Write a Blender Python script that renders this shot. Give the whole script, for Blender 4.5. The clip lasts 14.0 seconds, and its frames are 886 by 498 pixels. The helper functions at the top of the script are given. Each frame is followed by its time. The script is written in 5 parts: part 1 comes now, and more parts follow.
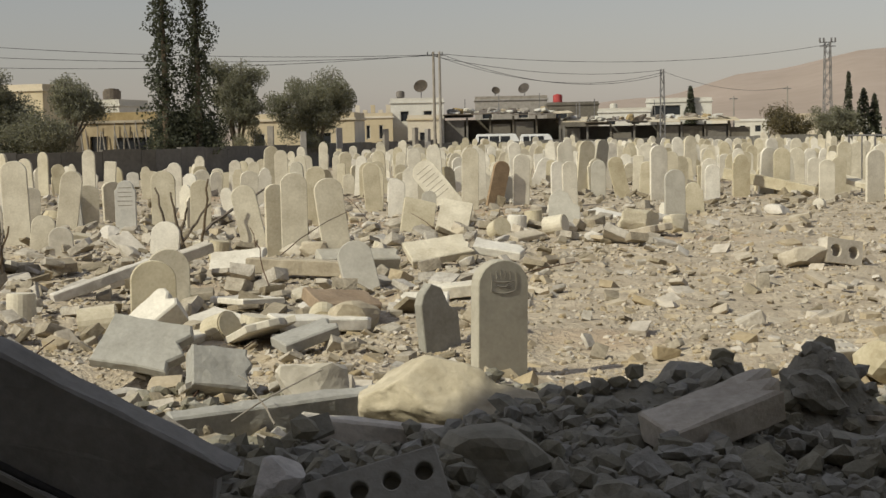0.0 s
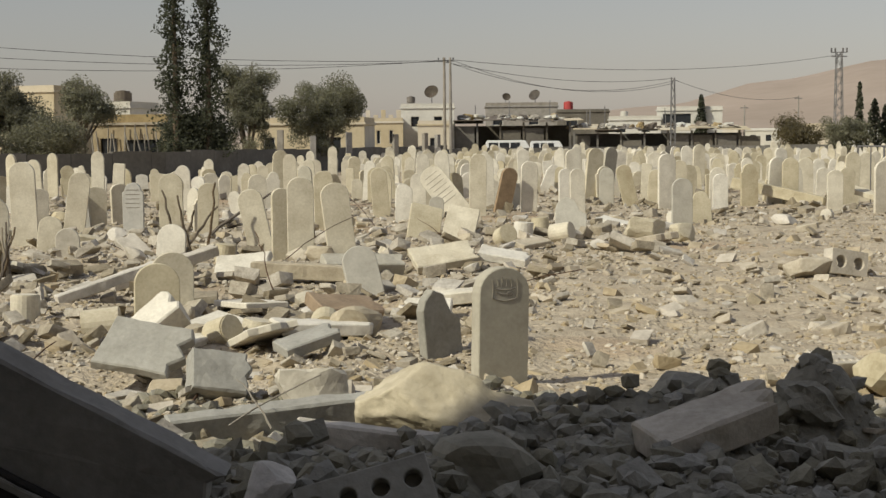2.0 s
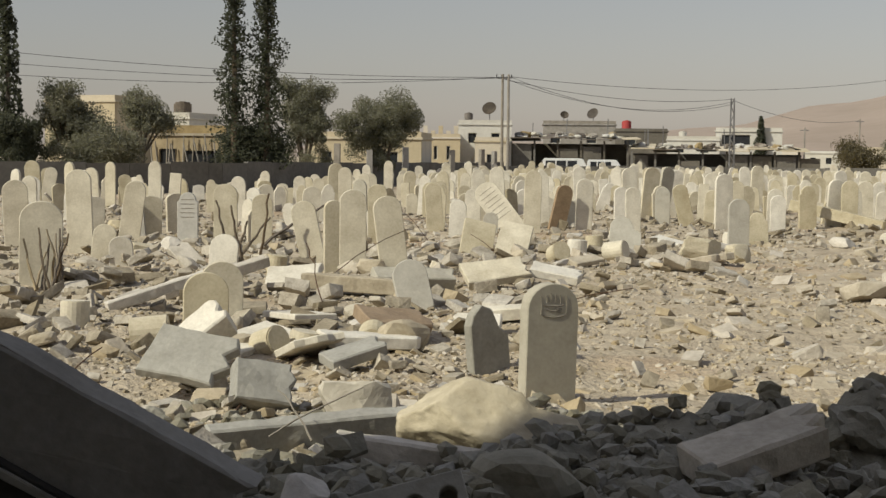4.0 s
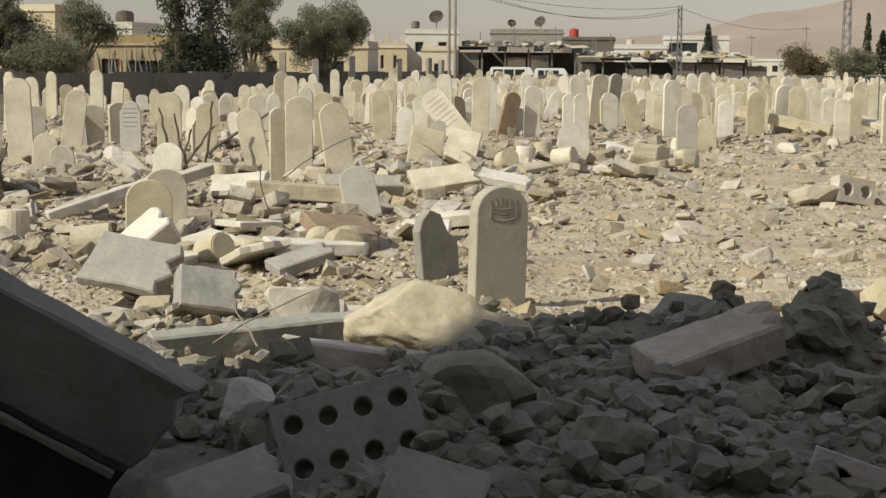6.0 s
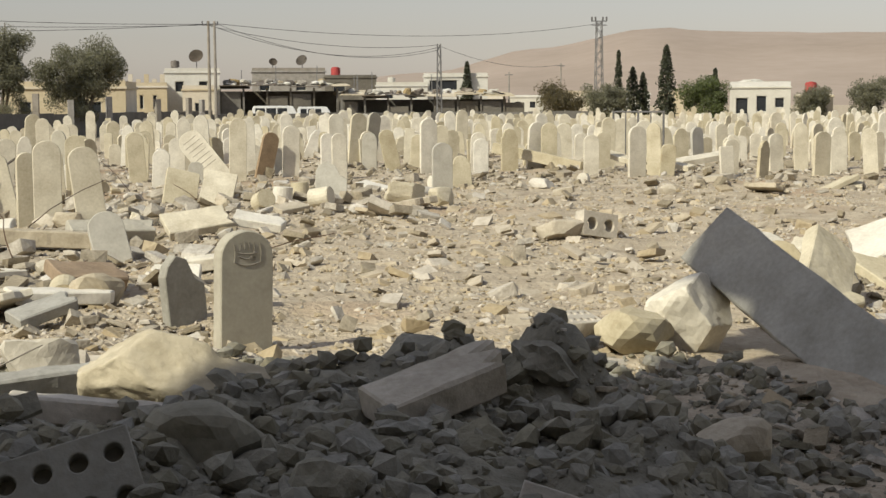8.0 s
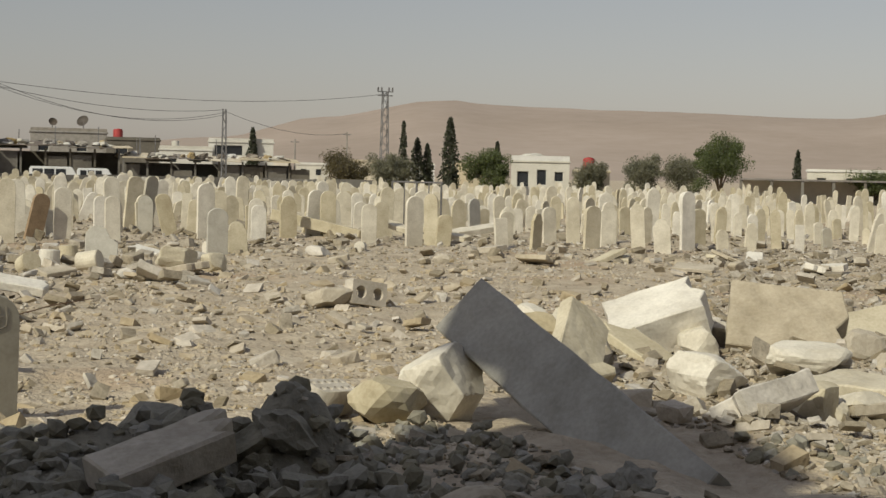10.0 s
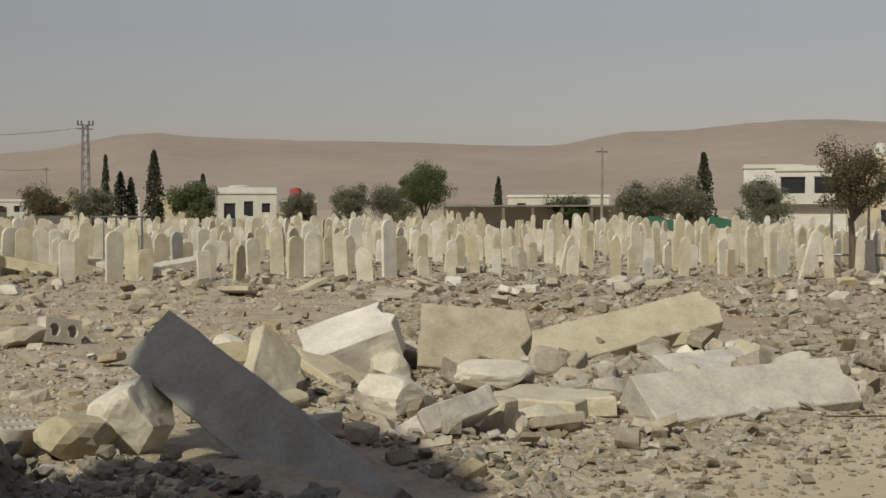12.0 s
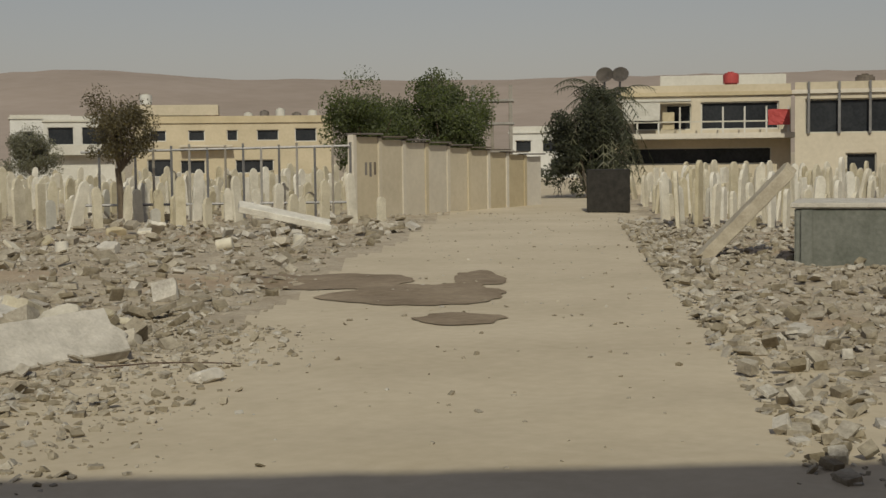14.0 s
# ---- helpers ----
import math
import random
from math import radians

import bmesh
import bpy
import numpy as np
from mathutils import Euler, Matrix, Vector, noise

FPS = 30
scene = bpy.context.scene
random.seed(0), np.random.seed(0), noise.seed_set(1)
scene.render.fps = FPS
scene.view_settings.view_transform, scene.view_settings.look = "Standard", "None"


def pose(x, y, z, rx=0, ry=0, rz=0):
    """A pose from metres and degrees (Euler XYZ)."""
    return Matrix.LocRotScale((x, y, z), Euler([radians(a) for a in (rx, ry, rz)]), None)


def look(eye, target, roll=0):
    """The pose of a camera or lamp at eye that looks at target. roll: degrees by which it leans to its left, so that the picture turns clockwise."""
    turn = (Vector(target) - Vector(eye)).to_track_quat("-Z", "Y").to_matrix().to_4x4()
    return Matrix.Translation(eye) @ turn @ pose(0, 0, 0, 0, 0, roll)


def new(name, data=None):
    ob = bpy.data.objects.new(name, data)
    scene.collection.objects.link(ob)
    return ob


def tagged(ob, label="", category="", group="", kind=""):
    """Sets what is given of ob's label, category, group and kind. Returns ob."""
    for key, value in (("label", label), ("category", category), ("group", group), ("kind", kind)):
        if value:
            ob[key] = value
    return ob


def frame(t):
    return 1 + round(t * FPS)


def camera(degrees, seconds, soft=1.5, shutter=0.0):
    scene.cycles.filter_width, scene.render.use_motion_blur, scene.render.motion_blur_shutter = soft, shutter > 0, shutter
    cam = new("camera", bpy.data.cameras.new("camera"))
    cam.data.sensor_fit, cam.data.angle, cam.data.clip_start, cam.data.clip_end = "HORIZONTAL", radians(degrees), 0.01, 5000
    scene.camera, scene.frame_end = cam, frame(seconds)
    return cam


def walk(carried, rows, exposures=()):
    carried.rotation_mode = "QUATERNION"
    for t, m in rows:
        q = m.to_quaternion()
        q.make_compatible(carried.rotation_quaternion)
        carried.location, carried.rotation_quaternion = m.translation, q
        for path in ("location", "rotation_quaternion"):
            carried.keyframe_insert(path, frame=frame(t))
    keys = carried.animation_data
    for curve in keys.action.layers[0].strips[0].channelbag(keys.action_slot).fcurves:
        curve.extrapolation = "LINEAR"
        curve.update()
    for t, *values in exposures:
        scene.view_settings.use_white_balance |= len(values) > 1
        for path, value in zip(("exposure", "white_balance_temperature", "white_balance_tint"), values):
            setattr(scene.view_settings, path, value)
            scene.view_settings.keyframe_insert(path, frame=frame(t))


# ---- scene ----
PATH = [
    (0, pose(-0.000, -0.000, 1.850, 85.565, 1.202, 0.009)),
    (0.5, pose(0.017, -0.001, 1.849, 85.548, 1.548, 0.185)),
    (1, pose(0.024, -0.003, 1.851, 85.588, 1.161, 0.269)),
    (1.5, pose(0.033, 0.004, 1.853, 85.696, 1.193, 0.146)),
    (2, pose(0.058, -0.012, 1.858, 85.789, 0.533, 0.423)),
    (2.5, pose(0.092, -0.052, 1.857, 86.096, -0.061, 1.313)),
    (3, pose(0.130, -0.054, 1.845, 86.555, -0.201, 2.277)),
    (5.3, pose(0.062, 0.363, 1.793, 85.127, -0.700, 2.666)),
    (5.5, pose(0.080, 0.362, 1.780, 84.475, -0.542, 2.191)),
    (6, pose(0.098, 0.304, 1.763, 82.961, -0.294, 0.600)),
    (6.5, pose(0.141, 0.274, 1.773, 82.444, 0.001, -1.615)),
    (7, pose(0.184, 0.253, 1.786, 82.997, -0.231, -4.195)),
    (7.5, pose(0.227, 0.224, 1.804, 83.766, -0.002, -6.475)),
    (10, pose(0.476, 0.143, 1.818, 87.122, -1.233, -16.779)),
    (10.5, pose(0.533, 0.071, 1.803, 88.106, -2.178, -19.319)),
    (11, pose(0.540, -0.079, 1.821, 88.754, -1.343, -21.968)),
    (11.5, pose(0.574, -0.133, 1.823, 89.255, -0.366, -24.955)),
    (12, pose(0.563, -0.153, 1.813, 88.422, 0.101, -28.072)),
    (12.5, pose(0.584, -0.103, 1.814, 87.194, 0.556, -31.823)),
    (13, pose(0.625, -0.103, 1.825, 86.734, 1.066, -37.491)),
    (13.5, pose(0.638, -0.115, 1.820, 86.426, 1.913, -45.689)),
    (14, pose(0.657, -0.136, 1.821, 86.316, 0.660, -55.966)),
]
cam = camera(33.56, 14.0, 1.5)
EXPOSURES = ((0.0, -0.33), (3.0, -0.31), (5.5, -0.28), (6.5, -0.06), (7.5, -0.05), (10.0, -0.46), (11.0, -0.66), (12.5, -0.77), (14.0, -0.94))
walk(cam, PATH, EXPOSURES)

# ---- sky and sun ----
SUN_ELEVATION, SUN_WAY = 40.0, Vector((-0.824, -0.566, 0.0))
world = bpy.data.worlds.new("world")
scene.world = world
world.use_nodes = True
wn, wl = world.node_tree.nodes, world.node_tree.links
sky = wn.new("ShaderNodeTexSky")
sky.sky_type = "NISHITA"
sky.sun_disc = False
sky.sun_elevation = radians(SUN_ELEVATION)
sky.sun_rotation = math.atan2(SUN_WAY.x, SUN_WAY.y)
sky.air_density, sky.dust_density, sky.ozone_density = 1.3, 0.65, 1.2
haze = wn.new("ShaderNodeHueSaturation")
haze.inputs["Saturation"].default_value = 0.46
tint = wn.new("ShaderNodeMix")
tint.data_type, tint.blend_type = "RGBA", "MULTIPLY"
tint.inputs["Factor"].default_value = 1.0
tint.inputs["B"].default_value = (1.03, 0.985, 1.01, 1)
wl.new(sky.outputs["Color"], haze.inputs["Color"])
wl.new(haze.outputs["Color"], tint.inputs["A"])
# dusty air dims the sky towards the horizon
where_up, up, thick_air, dim = wn.new("ShaderNodeTexCoord"), wn.new("ShaderNodeSeparateXYZ"), wn.new("ShaderNodeMapRange"), wn.new("ShaderNodeVectorMath")
thick_air.interpolation_type = "SMOOTHSTEP"
thick_air.inputs["From Min"].default_value, thick_air.inputs["From Max"].default_value = 0.02, 0.5
thick_air.inputs["To Min"].default_value, thick_air.inputs["To Max"].default_value = 0.82, 1.42
dim.operation = "SCALE"
wl.new(where_up.outputs["Generated"], up.inputs[0])
wl.new(up.outputs["Z"], thick_air.inputs["Value"])
wl.new(tint.outputs["Result"], dim.inputs[0])
wl.new(thick_air.outputs["Result"], dim.inputs["Scale"])
wl.new(dim.outputs["Vector"], wn["Background"].inputs["Color"])
wn["Background"].inputs["Strength"].default_value = 0.098
sun = new("sun", bpy.data.lights.new("sun", "SUN"))
sun.data.energy, sun.data.angle, sun.data.color = 5.0, radians(0.6), (1.0, 0.965, 0.80)
to_sun = SUN_WAY.normalized() * math.cos(radians(SUN_ELEVATION)) + Vector((0, 0, math.sin(radians(SUN_ELEVATION))))
sun.matrix_world = look(to_sun * 100, (0, 0, 0))


# ---- materials ----
def surface(name, low, high, scale=3.0, fine=40.0, rough=0.85, bump=0.3, bump_size=0.01, vary=0.12, island=False, metal=0.0, stain=None):
    """Two tones mixed by broad and fine noise, a tone shift per object or per island, and fine relief."""
    m = bpy.data.materials.new(name)
    m.use_nodes = True
    n, k = m.node_tree.nodes, m.node_tree.links
    b = n["Principled BSDF"]
    b.inputs["Roughness"].default_value, b.inputs["Metallic"].default_value = rough, metal
    b.inputs["Specular IOR Level"].default_value = 0.25
    co = n.new("ShaderNodeTexCoord")
    geo = n.new("ShaderNodeNewGeometry")
    where = geo.outputs["Position"]
    n1, n2 = n.new("ShaderNodeTexNoise"), n.new("ShaderNodeTexNoise")
    for t, s, d in ((n1, scale, 5.0), (n2, fine, 3.0)):
        t.inputs["Scale"].default_value, t.inputs["Detail"].default_value, t.inputs["Roughness"].default_value = s, d, 0.6
        k.new(where, t.inputs["Vector"])
    add = n.new("ShaderNodeMath")
    add.operation = "MULTIPLY_ADD"
    k.new(n1.outputs["Fac"], add.inputs[0])
    add.inputs[1].default_value = 0.65
    half = n.new("ShaderNodeMath")
    half.operation = "MULTIPLY"
    half.inputs[1].default_value = 0.35
    k.new(n2.outputs["Fac"], half.inputs[0])
    k.new(half.outputs[0], add.inputs[2])
    ramp = n.new("ShaderNodeValToRGB")
    ramp.color_ramp.elements[0].position, ramp.color_ramp.elements[1].position = 0.34, 0.66
    ramp.color_ramp.elements[0].color, ramp.color_ramp.elements[1].color = (*low, 1), (*high, 1)
    k.new(add.outputs[0], ramp.inputs["Fac"])
    colour = ramp.outputs["Color"]
    if stain:
        n3 = n.new("ShaderNodeTexNoise")
        n3.inputs["Scale"].default_value, n3.inputs["Detail"].default_value = stain[1], 4.0
        k.new(where, n3.inputs["Vector"])
        r3 = n.new("ShaderNodeValToRGB")
        r3.color_ramp.elements[0].position, r3.color_ramp.elements[1].position = 0.56, 0.66
        k.new(n3.outputs["Fac"], r3.inputs["Fac"])
        mx = n.new("ShaderNodeMix")
        mx.data_type = "RGBA"
        k.new(r3.outputs["Color"], mx.inputs["Factor"])
        k.new(colour, mx.inputs["A"])
        mx.inputs["B"].default_value = (*stain[0], 1)
        colour = mx.outputs["Result"]
    if vary:
        if island:
            rnd = geo.outputs["Random Per Island"]
        else:
            rnd = n.new("ShaderNodeObjectInfo").outputs["Random"]
        mr = n.new("ShaderNodeMapRange")
        mr.inputs["To Min"].default_value, mr.inputs["To Max"].default_value = 1 - vary, 1 + vary
        k.new(rnd, mr.inputs["Value"])
        hs = n.new("ShaderNodeHueSaturation")
        k.new(mr.outputs["Result"], hs.inputs["Value"])
        ms = n.new("ShaderNodeMapRange")
        ms.inputs["To Min"].default_value, ms.inputs["To Max"].default_value = 1.35, 0.65
        k.new(rnd, ms.inputs["Value"])
        k.new(ms.outputs["Result"], hs.inputs["Saturation"])
        k.new(colour, hs.inputs["Color"])
        colour = hs.outputs["Color"]
    k.new(colour, b.inputs["Base Color"])
    bp = n.new("ShaderNodeBump")
    bp.inputs["Strength"].default_value, bp.inputs["Distance"].default_value = bump, bump_size
    k.new(add.outputs[0], bp.inputs["Height"])
    k.new(bp.outputs["Normal"], b.inputs["Normal"])
    return m


M_SOIL = surface("soil", (0.29, 0.235, 0.165), (0.50, 0.425, 0.315), 1.6, 14.0, 0.95, 1.0, 0.14, 0, stain=((0.36, 0.27, 0.18), 0.22))
M_DUST = surface("road_dust", (0.42, 0.35, 0.245), (0.54, 0.46, 0.335), 0.35, 6.0, 0.95, 0.4, 0.02, 0)
# piled earth, with part of the shade's dark grey put into its colour
M_HEAP = surface("shade_toned_heap", (0.14, 0.128, 0.096), (0.26, 0.24, 0.186), 3.0, 22.0, 0.95, 1.0, 0.06, 0)
M_MARBLE = surface("pale_gravestone", (0.42, 0.37, 0.275), (0.64, 0.585, 0.46), 2.5, 30.0, 0.7, 0.25, 0.004, 0.16)
M_MARBLE_FAR = surface("pale_gravestone_far", (0.42, 0.37, 0.275), (0.64, 0.585, 0.46), 2.5, 30.0, 0.7, 0.2, 0.004, 0.20, island=True)
M_BROWN = surface("brown_gravestone", (0.20, 0.135, 0.075), (0.32, 0.225, 0.13), 4, 30, 0.75, 0.3, 0.004, 0.1)
M_GREY = surface("grey_gravestone", (0.34, 0.315, 0.26), (0.46, 0.43, 0.36), 4, 30, 0.7, 0.3, 0.004, 0.1)
M_INK = surface("worn_lettering", (0.17, 0.15, 0.12), (0.27, 0.245, 0.20), 8, 60, 0.8, 0.2, 0.002, 0)
M_CONCRETE = surface("broken_concrete", (0.33, 0.29, 0.225), (0.53, 0.475, 0.385), 3.0, 28.0, 0.92, 0.9, 0.02, 0.15)
M_RUBBLE = surface("rubble", (0.20, 0.17, 0.125), (0.43, 0.38, 0.295), 5.0, 32.0, 0.93, 1.0, 0.03, 0.34, island=True)
M_LUMP = surface("soil_lumps", (0.30, 0.25, 0.175), (0.49, 0.42, 0.315), 4.0, 25.0, 0.95, 1.0, 0.03, 0.16, island=True)
# near-black colour that stands for deep shade
M_SHADE_BLACK = surface("charred_board", (0.018, 0.016, 0.014), (0.04, 0.036, 0.03), 6, 40, 0.9, 0.5, 0.01, 0)
# clods of the heap, likewise darkened and greyed for shade
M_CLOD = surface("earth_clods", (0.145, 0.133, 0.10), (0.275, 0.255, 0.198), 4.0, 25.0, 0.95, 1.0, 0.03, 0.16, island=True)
# darker concrete for the leaning slab and its lip
M_DARKCONCRETE = surface("dark_concrete", (0.165, 0.15, 0.12), (0.25, 0.23, 0.19), 3.0, 28.0, 0.92, 0.6, 0.01, 0.1)
# toned-down concrete; on the near pieces its darkness stands for shade
M_DIM = surface("dim_concrete", (0.225, 0.21, 0.17), (0.35, 0.33, 0.275), 3.0, 28.0, 0.92, 0.8, 0.015, 0.12)
M_YELLOWSTONE = surface("yellowish_limestone", (0.38, 0.325, 0.225), (0.53, 0.465, 0.34), 4, 22, 0.9, 0.9, 0.02, 0.05)
M_PLASTER = surface("beige_plaster", (0.44, 0.38, 0.28), (0.55, 0.48, 0.36), 0.5, 6, 0.9, 0.3, 0.02, 0.12)
M_WHITEWASH = surface("whitewash", (0.46, 0.435, 0.375), (0.58, 0.555, 0.49), 0.5, 6, 0.85, 0.2, 0.02, 0.08)
M_GREYWALL = surface("grey_block_wall", (0.10, 0.09, 0.075), (0.17, 0.155, 0.13), 0.7, 5, 0.95, 0.5, 0.03, 0.1)
M_TIN = surface("rusty_sheet", (0.10, 0.085, 0.07), (0.20, 0.17, 0.14), 1.0, 8, 0.7, 0.3, 0.02, 0.15)
M_THATCH = surface("dry_reed", (0.24, 0.185, 0.11), (0.36, 0.29, 0.18), 2, 14, 0.95, 0.8, 0.05, 0.1)
M_BARK = surface("bark", (0.09, 0.07, 0.05), (0.17, 0.135, 0.10), 4, 30, 0.95, 0.9, 0.03, 0.1)
M_CYPRESS = surface("cypress_leaf", (0.048, 0.055, 0.034), (0.105, 0.108, 0.07), 1.2, 2.5, 0.8, 0, 0.01, 0.10, island=True)
M_OLIVE = surface("olive_leaf", (0.15, 0.148, 0.098), (0.26, 0.25, 0.17), 0.8, 2.5, 0.8, 0, 0.01, 0.10, island=True)
M_GREEN = surface("green_leaf", (0.075, 0.095, 0.036), (0.16, 0.18, 0.08), 0.8, 2.5, 0.8, 0, 0.01, 0.10, island=True)
M_DRYLEAF = surface("dry_leaf", (0.09, 0.075, 0.04), (0.19, 0.16, 0.09), 0.8, 2.5, 0.85, 0, 0.01, 0.10, island=True)
M_STEEL = surface("galvanised_steel", (0.16, 0.155, 0.15), (0.26, 0.25, 0.24), 2, 12, 0.55, 0.1, 0.005, 0.1, metal=0.6)
M_POLE = surface("weathered_pole", (0.20, 0.18, 0.15), (0.32, 0.29, 0.25), 2, 12, 0.85, 0.3, 0.01, 0.1)
M_CABLE = surface("cable", (0.04, 0.04, 0.04), (0.07, 0.07, 0.07), 2, 12, 0.7, 0, 0.01, 0)
M_REBAR = surface("rusty_iron", (0.06, 0.04, 0.03), (0.12, 0.075, 0.05), 6, 40, 0.8, 0.4, 0.002, 0.1)
M_RED = surface("red_paint", (0.33, 0.05, 0.05), (0.45, 0.08, 0.07), 2, 12, 0.6, 0.1, 0.005, 0)
M_VAN = surface("white_car_paint", (0.55, 0.55, 0.53), (0.65, 0.65, 0.63), 1, 12, 0.4, 0.05, 0.002, 0.05)
M_GLASS = surface("dark_glazing", (0.02, 0.022, 0.025), (0.04, 0.042, 0.045), 1, 8, 0.15, 0, 0.01, 0)
M_TANK = surface("grey_green_tank", (0.11, 0.115, 0.095), (0.19, 0.19, 0.165), 1.5, 12, 0.9, 0.6, 0.03, 0)
M_HILL = surface("bare_hillside", (0.27, 0.215, 0.17), (0.34, 0.275, 0.225), 0.004, 0.03, 1.0, 0, 0.1, 0)
M_MUD = surface("damp_earth", (0.155, 0.112, 0.070), (0.30, 0.235, 0.16), 0.9, 8, 0.9, 0.6, 0.03, 0)
M_GREENSHEET = surface("green_sheet", (0.03, 0.09, 0.06), (0.05, 0.13, 0.085), 1, 8, 0.6, 0.1, 0.01, 0)


def leafy(m, share=0.42):
    """Lets some light through the leaves."""
    n, k = m.node_tree.nodes, m.node_tree.links
    b, out = n["Principled BSDF"], n["Material Output"]
    t, mix = n.new("ShaderNodeBsdfTranslucent"), n.new("ShaderNodeMixShader")
    k.new(b.inputs["Base Color"].links[0].from_socket, t.inputs["Color"])
    mix.inputs["Fac"].default_value = share
    k.new(b.outputs[0], mix.inputs[1])
    k.new(t.outputs[0], mix.inputs[2])
    k.new(mix.outputs[0], out.inputs["Surface"])


for m in (M_CYPRESS, M_OLIVE, M_GREEN, M_DRYLEAF):
    leafy(m)


# ---- building helpers ----
def finish(bm, name, material, smooth=False):
    bmesh.ops.recalc_face_normals(bm, faces=bm.faces)
    me = bpy.data.meshes.new(name)
    bm.to_mesh(me)
    bm.free()
    me.materials.append(material)
    if smooth:
        me.polygons.foreach_set("use_smooth", [True] * len(me.polygons))
    return me


def part(name, bm, material, parent, label="", smooth=False):
    me = bm if isinstance(bm, bpy.types.Mesh) else finish(bm, name, material, smooth)
    ob = new(name, me)
    ob.parent = parent
    return tagged(ob, label) if label else ob


def thing(name, data, m, label, category, group="", kind=""):
    ob = new(name, data)
    ob.matrix_world = m
    return tagged(ob, label, category, group, kind)


def add_box(bm, x0, x1, y0, y1, z0, z1):
    v = [bm.verts.new((x, y, z)) for z in (z0, z1) for x, y in ((x0, y0), (x1, y0), (x1, y1), (x0, y1))]
    for f in ((3, 2, 1, 0), (4, 5, 6, 7), (0, 1, 5, 4), (1, 2, 6, 5), (2, 3, 7, 6), (3, 0, 4, 7)):
        bm.faces.new([v[i] for i in f])
    return v


def box(x0, x1, y0, y1, z0, z1, bevel=0.0):
    bm = bmesh.new()
    add_box(bm, x0, x1, y0, y1, z0, z1)
    if bevel:
        bmesh.ops.bevel(bm, geom=bm.edges[:], offset=bevel, segments=2, affect="EDGES")
    return bm


def tube(points, radius, sides=7, end_radius=None, bm=None):
    """A bent rod through the points, tapering to end_radius."""
    bm = bm or bmesh.new()
    pts = [Vector(p) for p in points]
    end_radius = radius if end_radius is None else end_radius
    rings = []
    for i, p in enumerate(pts):
        way = (pts[min(i + 1, len(pts) - 1)] - pts[max(i - 1, 0)]).normalized()
        side = way.cross(Vector((0.13, 0.31, 0.94)))
        if side.length < 0.01:
            side = way.cross(Vector((1, 0, 0)))
        side.normalize()
        up = side.cross(way)
        r = radius + (end_radius - radius) * i / max(1, len(pts) - 1)
        rings.append([bm.verts.new(p + (side * math.cos(a) + up * math.sin(a)) * r) for a in [2 * math.pi * j / sides for j in range(sides)]])
    for a, b in zip(rings, rings[1:]):
        for j in range(sides):
            bm.faces.new((a[j], a[(j + 1) % sides], b[(j + 1) % sides], b[j]))
    bm.faces.new(rings[0][::-1])
    bm.faces.new(rings[-1])
    return bm


def prism(outline, depth, bevel=0.0):
    """An outline in x and z, given depth along y, centred on y = 0, with its long edges eased."""
    bm = bmesh.new()
    front = [bm.verts.new((x, -depth / 2, z)) for x, z in outline]
    face = bm.faces.new(front)
    made = bmesh.ops.extrude_face_region(bm, geom=[face])
    bmesh.ops.translate(bm, verts=[g for g in made["geom"] if isinstance(g, bmesh.types.BMVert)], vec=(0, depth, 0))
    if bevel:
        rim = [e for e in bm.edges if len({round(v.co.y, 4) for v in e.verts}) == 1]
        bmesh.ops.bevel(bm, geom=rim, offset=bevel, segments=1, affect="EDGES")
    return bm


def boulder_form(rng, sx, sy, sz, chips=9, detail=3, rough=0.06):
    """A broken stone: a ball squared off, cut by chance planes, with an uneven skin."""
    bm = bmesh.new()
    bmesh.ops.create_icosphere(bm, subdivisions=detail, radius=1.0)
    planes = []
    for i in range(chips):
        n = Vector((rng.gauss(0, 1), rng.gauss(0, 1), rng.gauss(0, 1))).normalized()
        planes.append((n, rng.uniform(0.68, 0.95)))
    off = Vector((rng.uniform(0, 50), rng.uniform(0, 50), 0))
    for v in bm.verts:
        q = v.co.normalized()
        k = (abs(q.x) ** 4 + abs(q.y) ** 4 + abs(q.z) ** 4) ** (-1 / 4)
        c = q * min(k, 1.35)
        for n, d in planes:
            over = c.dot(n) - d
            if over > 0:
                c = c - n * over * 0.96
        c *= 1 + rough * (noise.noise(c * 1.6 + off) + 0.6 * noise.noise(c * 4.1 + off) + 0.3 * noise.noise(c * 9 + off))
        v.co = Vector((c.x * sx / 2, c.y * sy / 2, c.z * sz / 2))
    return bm


